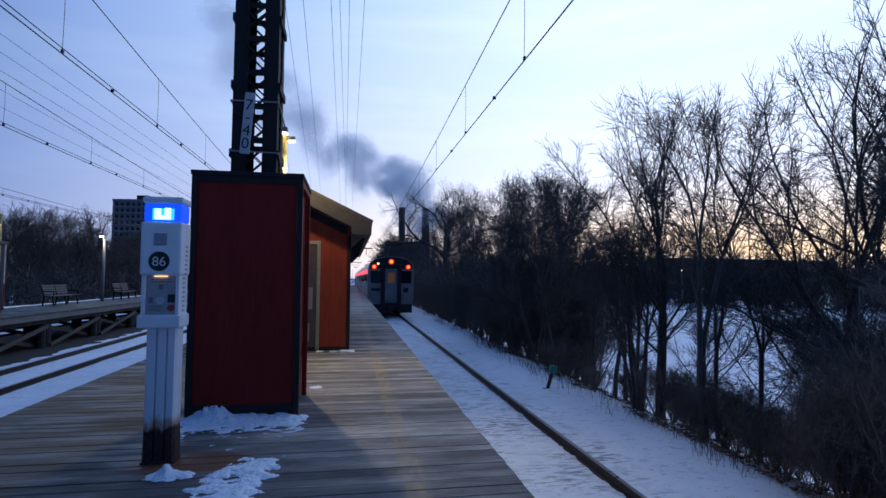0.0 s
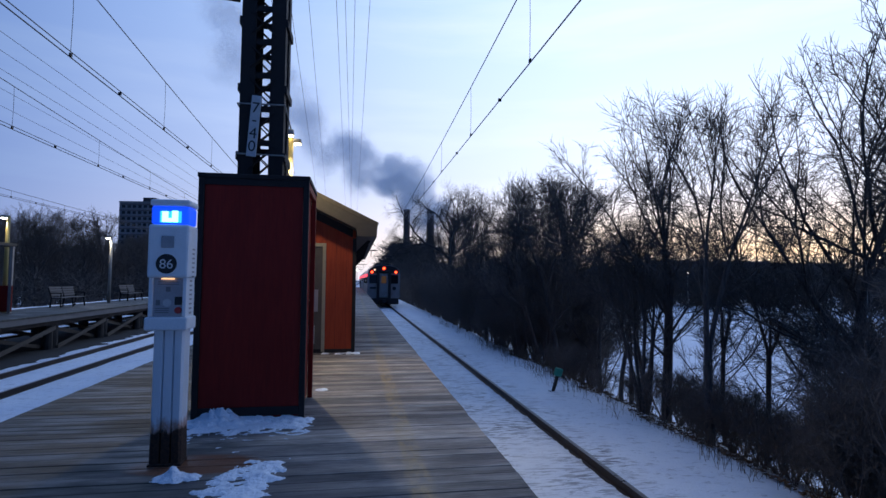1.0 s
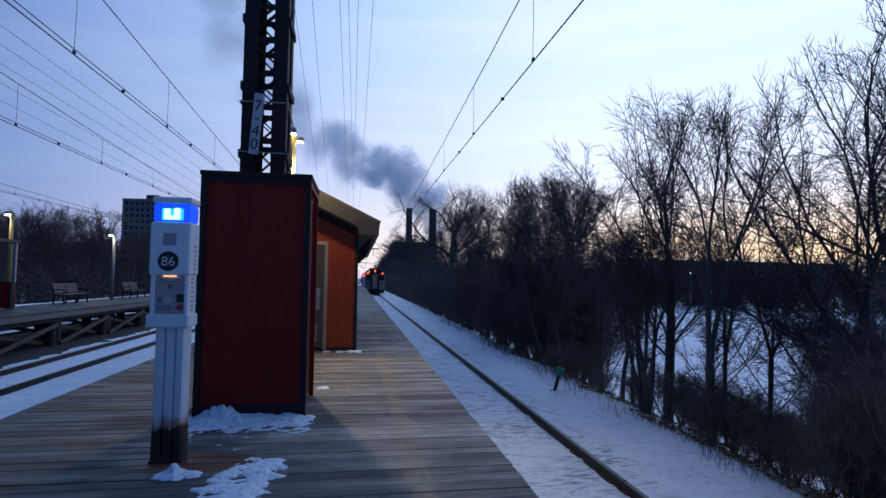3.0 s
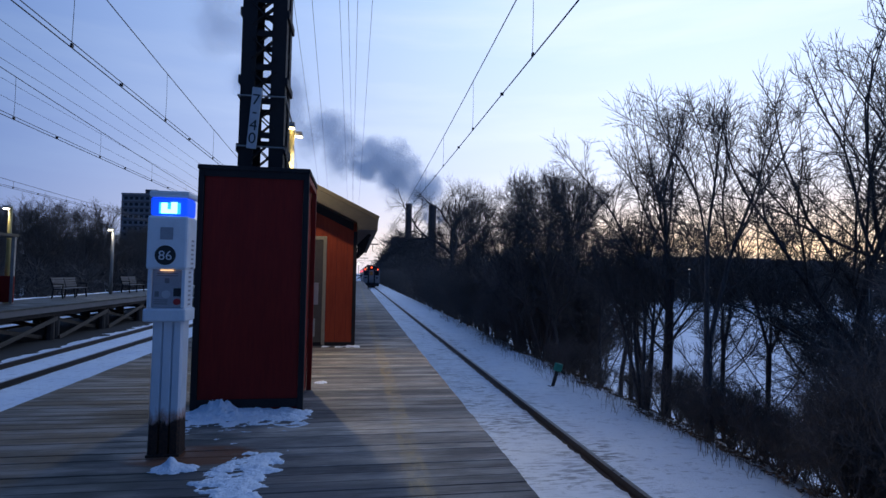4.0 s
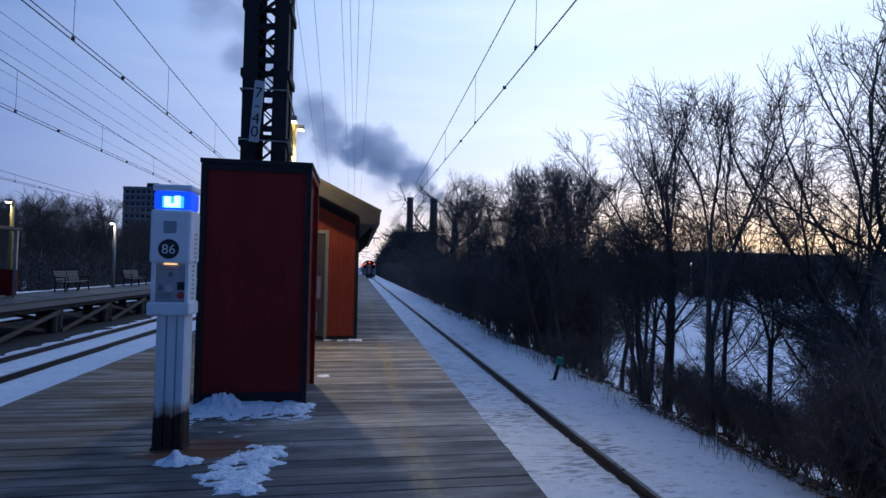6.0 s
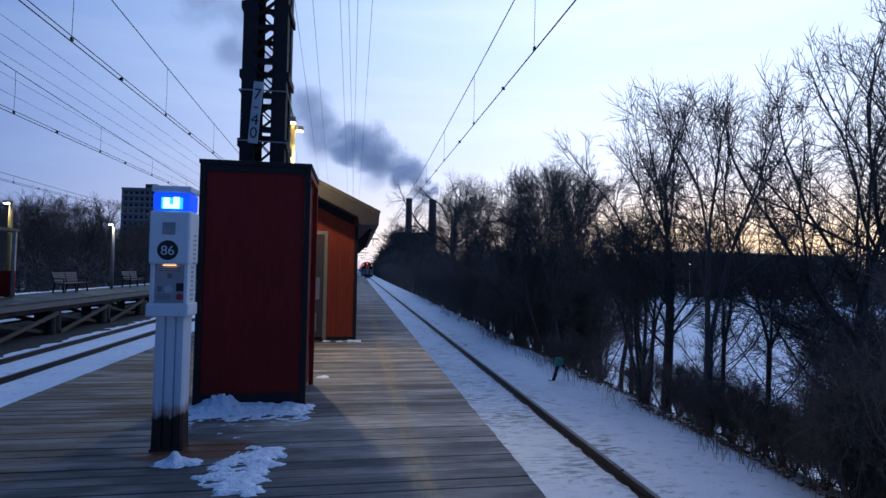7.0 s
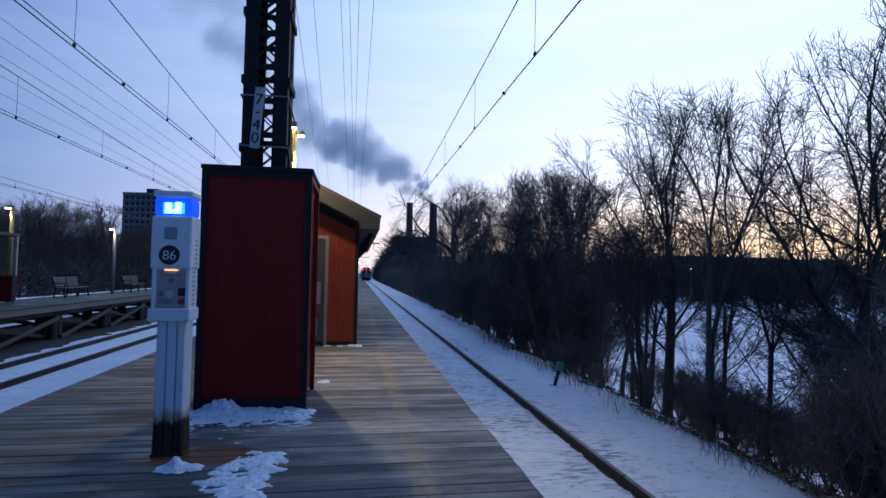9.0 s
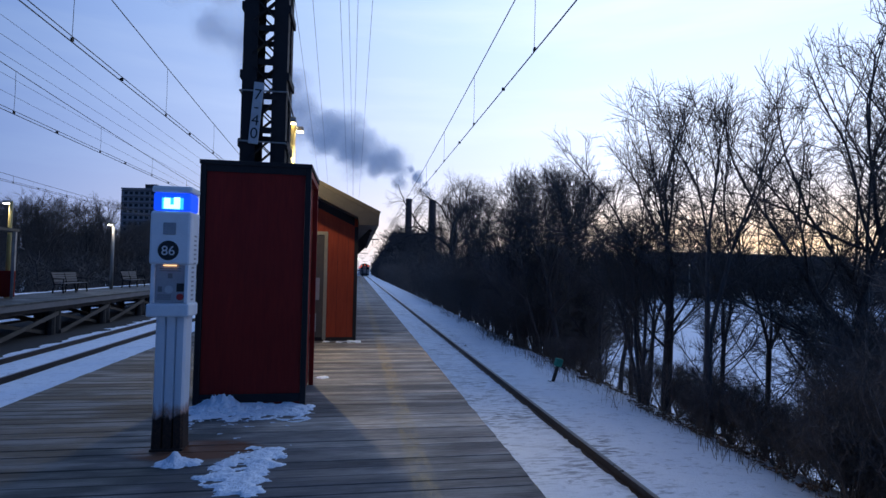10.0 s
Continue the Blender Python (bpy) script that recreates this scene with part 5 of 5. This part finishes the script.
for i in range(5):
    y = rng.uniform(9.0, 17.0)
    plant("shrub", "thin leafless shrub on the slope", SHRUB_KINDS[2], bank(rng.uniform(7.4, 11.5), y), rng.uniform(0, 360), rng.uniform(0.6, 1.0), "bank shrubs", "shrub")
for i in range(34):
    y = rng.uniform(3.2, 8.5)
    x = rng.uniform(6.2, 9.5)
    tall = x > y * 1.20
    plant("shrub", "dense leafless shrub close to the line", SHRUB_KINDS[i % 3 if tall else 3], bank(x, y), rng.uniform(0, 360), rng.uniform(0.6, 1.0) * (0.7 if x < 6.6 else 1.0), "bank shrubs", "shrub")
for i in range(12):
    y = rng.uniform(5.8, 8.0)
    plant("shrub", "dense leafless shrub close to the line", SHRUB_KINDS[2], bank(y * rng.uniform(1.10, 1.30), y), rng.uniform(0, 360), rng.uniform(0.6, 0.95), "bank shrubs", "shrub")
for i in range(6):
    a, d = radians(rng.uniform(48.0, 51.5)), rng.uniform(12.0, 15.0)
    plant("shrub", "tall leafless shrub at the foot of the slope", SHRUB_KINDS[i % 2], bank(d * math.sin(a), d * math.cos(a)), rng.uniform(0, 360), rng.uniform(0.95, 1.25), "bank shrubs", "shrub")
r2 = np.random.default_rng(41)
for i in range(22):
    y = r2.uniform(5.4, 7.6) if i < 12 else r2.uniform(6.6, 9.5)
    x = y * r2.uniform(1.02, 1.18) if i < 12 else r2.uniform(6.6, 7.6)
    plant("shrub", "tangled leafless shrub on the lower bank", SHRUB_KINDS[2], bank(x, y), r2.uniform(0, 360), r2.uniform(0.6, 0.85) if i < 12 else r2.uniform(0.35, 0.55), "bank shrubs", "shrub")
# second-platform side
for i in range(120):
    y = (30 + i * 1.25 if i < 85 else 34 + (i - 85) * 1.15) + rng.uniform(-1, 1)
    j = i % 5
    x = rng.uniform(-36, -23)
    plant("bare_tree", "bare tree behind the second platform", TREE_KINDS[j], bank(x, y), rng.uniform(0, 360), (2.4 + 0.125 * math.hypot(x, y)) / SIZES[j] * rng.uniform(0.8, 1.05) * (1.0 if y < 58 else 0.74), "trees beyond the far track")


def build_weeds():
    lines = []
    r = np.random.default_rng(8)
    for i in range(1500):
        y = r.uniform(4.0, 26)
        x = 5.75 + abs(r.normal(0, 0.9)) + 0.35 * noise.noise(Vector((0, y * 0.6, 2)))
        if y > 10 and r.random() < 0.25:
            x -= 0.6
        z = ground_height(x, y)
        h = r.uniform(0.08, 0.55)
        dx, dy = r.normal(0, 0.12, 2)
        lines.append(([(x, y, z - 0.03), (x + dx * 0.4, y + dy * 0.4, z + h * 0.6), (x + dx, y + dy, z + h)], [0.004, 0.003, 0.0015]))
    for i in range(900):                                   # sparse tall stems out on the shoulder
        y = r.uniform(6.0, 40)
        x = 5.35 + abs(r.normal(0, 0.45))
        if noise.noise(Vector((x * 0.8, y * 0.7, 3))) < 0.16:
            continue
        z = ground_height(x, y)
        h = r.uniform(0.15, 0.6)
        dx, dy = r.normal(0, 0.10, 2)
        lines.append(([(x, y, z - 0.03), (x + dx * 0.4, y + dy * 0.4, z + h * 0.6), (x + dx, y + dy, z + h)], [0.005, 0.004, 0.002]))
    ob = new("dry_weeds", tube_mesh("dry_weeds", lines, 3, DRYGRASS))
    tagged(ob, "dry brown weed stalks poking through the snow", "weeds", kind="stuff")


build_weeds()


def build_leaves():
    """Curled dead leaves caught in the snow under the shrubs."""
    r = np.random.default_rng(19)
    verts, faces = [], []
    for i in range(3000):
        y = r.uniform(4.0, 22)
        x = 6.0 + abs(r.normal(0, 0.9))
        if noise.noise(Vector((x * 1.1, y * 0.9, 7))) < -0.05 + 0.25 * max(0.0, 6.5 - x):
            continue
        z = ground_height(x, y) + r.uniform(0.0, 0.03)
        a, l, w, c = r.uniform(0, 6.283), r.uniform(0.04, 0.085), r.uniform(0.02, 0.035), r.uniform(0.01, 0.045)
        ca, sa = math.cos(a), math.sin(a)
        b = len(verts)
        for u, v, k in ((-l, 0, c), (0, -w, 0.012), (l, 0, c), (0, w, 0.018)):
            verts.append((x + ca * u - sa * v, y + sa * u + ca * v, z + k))
        faces += [(b, b + 1, b + 2), (b, b + 2, b + 3)]
    ob = raw("fallen_leaves", verts, faces, DEADLEAF)
    tagged(ob, "curled brown dead leaves scattered on the snowy bank", "leaves", kind="stuff")


build_leaves()


def build_far_woods(name, label, spots, seed):
    """Distant wood: many coarse bare trees in one object."""
    r = np.random.default_rng(seed)
    lines = []
    for x, y, h in spots:
        z = ground_height(x, y) - 0.3
        s = max(0.45, math.hypot(x, y) / 110)
        lines.append(([(x, y, z), (x, y, z + h * 0.5), (x + r.normal(0, 0.3), y, z + h * 0.9)], [0.16 * s, 0.12 * s, 0.03 * s]))
        for k in range(95):
            a, e = r.uniform(0, 6.283), r.uniform(-0.1, 1.25)
            z0 = z + h * r.uniform(0.02, 0.72)
            ln = h * r.uniform(0.15, 0.38)
            d = np.array([math.cos(a) * math.cos(e), math.sin(a) * math.cos(e), math.sin(e)])
            p = np.array([x + r.normal(0, h * 0.08), y + r.normal(0, h * 0.08), z0])
            lines.append(([p, p + d * ln * 0.6, p + d * ln + r.normal(0, 0.3, 3)], [0.06 * s, 0.045 * s, 0.015 * s]))
    ob = new(name, tube_mesh(name, lines, 3, BARK))
    return tagged(ob, label, "woods", kind="stuff")


r7 = np.random.default_rng(77)
park_edge = []
for i in range(260):
    a = radians(r7.uniform(11, 62))
    d = r7.uniform(118, 165)
    park_edge.append((d * math.sin(a), d * math.cos(a), r7.uniform(9, 14.0)))
build_far_woods("park_woods", "dark bare woods beyond the snowy park", park_edge, 3)
line_side = [(r7.uniform(9, 40) + i * 0.03, 130 + i * 2.6 + r7.uniform(-2, 2), r7.uniform(11, 15)) for i in range(150)]
build_far_woods("line_woods", "dark bare woods along the line in the distance", line_side, 4)
west = [(-30 - r7.uniform(0, 60), 20 + i * 1.1 + r7.uniform(-3, 3), r7.uniform(6.5, 9.5)) for i in range(230)]
build_far_woods("west_woods", "bare woods beyond the far tracks", west, 5)
thicket = [(r7.uniform(-28, -18.5), 15 + i * 0.55 + r7.uniform(-1, 1), r7.uniform(3.6, 5.2)) for i in range(260)]
build_far_woods("west_thicket", "dense leafless thicket behind the second platform", thicket, 9)
stand = []
for i in range(120):
    f = i / 119
    y = 300 + 90 * r7.random()
    stand.append(((0.040 + 0.085 * f + r7.uniform(-0.006, 0.006)) * y, y, (12 + 22 * min(1.0, f * 2.4)) * r7.uniform(0.85, 1.05)))
build_far_woods("station_woods", "tall dark trees before the power station", stand, 12)
ahead = [(r7.uniform(-60, -6), 330 + r7.uniform(0, 150), r7.uniform(9, 14)) for i in range(60)]
build_far_woods("far_line_woods", "bare woods where the line vanishes", ahead, 6)

# ======== distant buildings and lamps ========


def build_tower_block():
    t = thing("apartment_tower", "tall brown apartment tower with rows of dark windows", "apartment building", (-110.5, 300, -1.5), -8)
    part("wall", boxes((-12, 14, 0, 14, 0, 42.0)), CONCRETEFAR, t, "brown brick facade")
    part("roof", boxes((-12.2, 14.2, -0.2, 14.2, 42.0, 42.8)), CONCRETEFAR, t)
    part("roof_house", boxes((-2, 4, 4, 9, 42.8, 45.4)), BRICKFAR, t)
    glass = None
    for fl in range(13):
        part("floor_band", boxes((-12.05, 14.05, -0.06, -0.003, 2.6 + fl * 3.2, 3.1 + fl * 3.2)), BRICKFAR, t)
        for k in range(9):
            x = -10.6 + k * 2.8
            if glass is None:
                ob = part("window", boxes((0, 1.7, -0.08, -0.004, 0, 1.5)), GLASSDARK, t, "dark window")
                glass = ob.data
            else:
                ob = new("window", glass)
                ob.parent = t
            ob.matrix_basis = pose(x, 0, 0.9 + fl * 3.2)


build_tower_block()


def build_power_station():
    t = thing("power_station", "dark distant power station with two stacks", "power station", (44, 450, -2))
    part("boiler_house", boxes((-14, 22, 12, 40, 0, 35.0)), BRICKFAR, t)
    for x, h, r in ((-1.0, 62.5, 2.7), (19.5, 62, 3.2)):
        st = part("chimney", rod(bmesh.new(), (x, 6, 0), (x, 6, h), r * 1.12, r, 24), BRICKFAR, t, "brick stack", smooth=False)
        part("chimney_rim", rod(bmesh.new(), (x, 6, h), (x, 6, h + 1.2), r * 1.08, r * 1.08, 24), CONCRETEFAR, st)


build_power_station()


def low_block(x0, x1, y, z1):
    t = thing("distant_building", "low dark building on the horizon beyond the park", "building", (0, y, -4))
    part("wall", boxes((x0, x1, 0, 20, 0, z1 + 4)), BRICKFAR, t)
    part("parapet", boxes((x0 - 0.4, x1 + 0.4, -0.4, 20.4, z1 + 4, z1 + 4.8)), CONCRETEFAR, t)


low_block(150, 205, 240, 11.5)
low_block(208, 262, 250, 11.5)

PARKLAMP = glowing("park_lamp", (1.0, 0.70, 0.52), 5.0)
for x, y, z, glow, lab in ((53.8, 80, 2.84, PARKLAMP, "distant warm street lamp in the park"), (73.7, 80, 3.2, REDDOT, "distant pinkish lamp in the park"),
                           (57.5, 80, -0.07, PARKLAMP, "distant low path lamp in the park"), (88.0, 80, 1.5, PARKLAMP, "distant warm lamp beyond the park")):
    build_signal((x, y, -4.06), z + 4.06, glow, lab)

# ======== steam plume ========
DEPTH = 452.0


def plume_point(s):
    """Centre of the plume and its half-width, s metres of drift from the stack."""
    path = [(-60, 64.7, 18, 5), (-25, 64, 58, 6), (0, 55, 80, 20), (22, 38, 89, 29), (47, 14, 100, 36), (86, -20, 114, 38), (120, -48, 133, 42),
            (152, -75, 156, 47), (195, -107, 194, 52), (234, -135, 228, 56), (270, -160, 260, 60)]
    for a, b in zip(path, path[1:]):
        if s <= b[0]:
            f = (s - a[0]) / (b[0] - a[0])
            return [a[i] * (1 - f) + b[i] * f for i in (1, 2, 3)]
    return list(path[-1][1:])


def steam_mesh(seed, count, grain, lobes, edge):
    """A heap of rounded billows filled with tiny flakes of mist; edge softens their rims."""
    r = np.random.default_rng(seed)
    centre = r.normal(0, 1, (lobes, 3))
    centre *= (0.62 * r.random(lobes) ** 0.5 / np.linalg.norm(centre, axis=1))[:, None]
    size = r.uniform(0.24, 0.46, lobes)
    pick = r.choice(lobes, count, p=size ** 2.4 / (size ** 2.4).sum())
    way = r.normal(0, 1, (count, 3))
    way /= np.linalg.norm(way, axis=1)[:, None]
    reach = np.minimum(r.random(count) ** 0.38, 1.0) * (1 + edge * np.abs(r.normal(0, 1, count)))
    for f, k in ((3.0, 0.16), (7.0, 0.09)):                # lumps on every billow
        reach *= 1 + k * np.sin(way[:, 0] * f + pick) * np.sin(way[:, 1] * f + 2.0 * pick) + k * np.sin(way[:, 2] * f * 1.3 + pick * 3.0)
    c = centre[pick] + way * (reach * size[pick])[:, None]
    verts = (c[:, None, :] + r.normal(0, 0.7 * grain, (count, 3, 3))).reshape(-1, 3)
    me = bpy.data.meshes.new("steam_puff")
    me.vertices.add(len(verts))
    me.vertices.foreach_set("co", verts.ravel())
    me.loops.add(len(verts))
    me.loops.foreach_set("vertex_index", np.arange(len(verts), dtype=np.int32))
    me.polygons.add(count)
    me.polygons.foreach_set("loop_start", np.arange(0, 3 * count, 3, dtype=np.int32))
    me.polygons.foreach_set("loop_total", np.full(count, 3, dtype=np.int32))
    me.update(calc_edges=True)
    me.materials.append(SMOKE)
    return me


def build_steam():
    """Billows near the stack that thin out downwind."""
    dense = [steam_mesh(s, 70000, 0.0056, 7, 0.012) for s in (1, 2, 3, 4)]
    soft = [steam_mesh(s, 56000, 0.0050, 9, 0.10) for s in (8, 9, 10)]
    thin = [steam_mesh(s, 120000, 0.0034, 9, 0.22) for s in (5, 6, 7)]
    r = random.Random(21)
    out = []

    def puff(me, label, s, size, off, flat):
        ob = new("steam_puff", me)
        ob.scale = (size, size, size * flat)
        tagged(ob, label, "steam", kind="stuff")
        out.append((ob, s, off, r.uniform(0, 360), r.uniform(-14, 14)))

    s = -84.0
    while s < 215:
        w = plume_point(s + 46)[2] * (1.0 - 0.34 * min(max((s + 15) / 30, 0.0), 1.0))   # the stack puffs harder later on
        a, d = r.uniform(0, 6.283), 0.42 * w
        off = (d * math.cos(a), r.uniform(-8, 8), d * math.sin(a))
        if s < 45:
            puff(dense[r.randrange(4)], "billowing blue-grey steam puff over the stacks", s, w * r.uniform(0.75, 1.0), off, r.uniform(0.8, 1.0))
            puff(soft[r.randrange(3)], "soft bank of blue-grey steam", s + 4, w * r.uniform(0.85, 1.15), (-off[0] * 0.7, 8.0, -off[2] * 0.7), 0.9)
            s += 9.5
        elif s < 95:
            puff(soft[r.randrange(3)], "soft bank of blue-grey steam", s, w * r.uniform(0.8, 1.1), off, 0.9)
            puff(thin[r.randrange(3)], "drifting thin grey steam wisp", s + 6, w * r.uniform(0.85, 1.1), (-off[0], 8.0, -off[2]), 0.9)
            s += 12.0
        else:
            puff(thin[r.randrange(3)], "drifting thin grey steam wisp", s, w * r.uniform(0.8, 1.1), off, 0.9)
            s += 15.0
    return out


STEAM = build_steam()

# ======== platform boards, last ========


def build_planks():
    pitch, gap = 0.1475, 0.006
    r = random.Random(3)
    variants = []
    for v in range(3):
        bm = boxes((PX0, PX1, 0, pitch - gap, -0.05, 0.0))
        for vert in bm.verts:
            if vert.co.z > -0.01:
                vert.co.z += r.uniform(-0.002, 0.002)
        me = bpy.data.meshes.new("plank")
        bmesh.ops.bevel(bm, geom=[e for e in bm.edges if abs(e.verts[0].co.z) < 0.01 and abs(e.verts[1].co.z) < 0.01], offset=0.004, segments=1, affect="EDGES")
        bm.to_mesh(me)
        bm.free()
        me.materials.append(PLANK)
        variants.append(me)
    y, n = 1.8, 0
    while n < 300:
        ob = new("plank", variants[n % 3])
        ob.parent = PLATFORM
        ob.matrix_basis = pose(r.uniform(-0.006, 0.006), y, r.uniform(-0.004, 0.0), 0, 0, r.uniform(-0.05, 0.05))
        y += pitch
        n += 1
    verts, faces = [], []

    def slab(y0, y1):
        b = len(verts)
        dz = r.uniform(-0.004, 0)
        verts.extend([(x, yy, z) for z in (-0.05, dz) for x, yy in ((PX0, y0), (PX1, y0), (PX1, y1), (PX0, y1))])
        faces.extend([(b + 4, b + 5, b + 6, b + 7), (b, b + 1, b + 5, b + 4), (b + 1, b + 2, b + 6, b + 5), (b + 2, b + 3, b + 7, b + 6), (b + 3, b, b + 4, b + 7)])
    while y < PEND - 0.2:
        slab(y, y + pitch - gap)
        y += pitch
    y = 1.8 - pitch
    while y > -4:
        slab(y, y + pitch - gap)
        y -= pitch
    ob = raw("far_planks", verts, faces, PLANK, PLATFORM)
    tagged(ob, kind="stuff")


build_planks()


def motions():
    # the train draws away and gathers distance
    rows = [(0, 37.0), (0.5, 44.8), (1, 52.8), (2, 69.0), (2.5, 77.2), (4, 101.5), (4.5, 109.5), (5.5, 125.5), (7, 146.0), (8.5, 166.0), (9.5, 178.5), (10, 184.5)]
    walk(TRAIN, [(t, pose(TRAIN_X, y, 0)) for t, y in rows])
    # steam drifts up and away from the stack
    for ob, s, off, turn, spin in STEAM:
        path = []
        for t in (0, 2.5, 5, 7.5, 10):
            x, z, w = plume_point(s + 7.1 * t)
            path.append((t, pose(x + off[0], DEPTH + 14 + off[1], z + off[2], 0, turn + spin * t / 10, 0)))
        walk(ob, path)


motions()
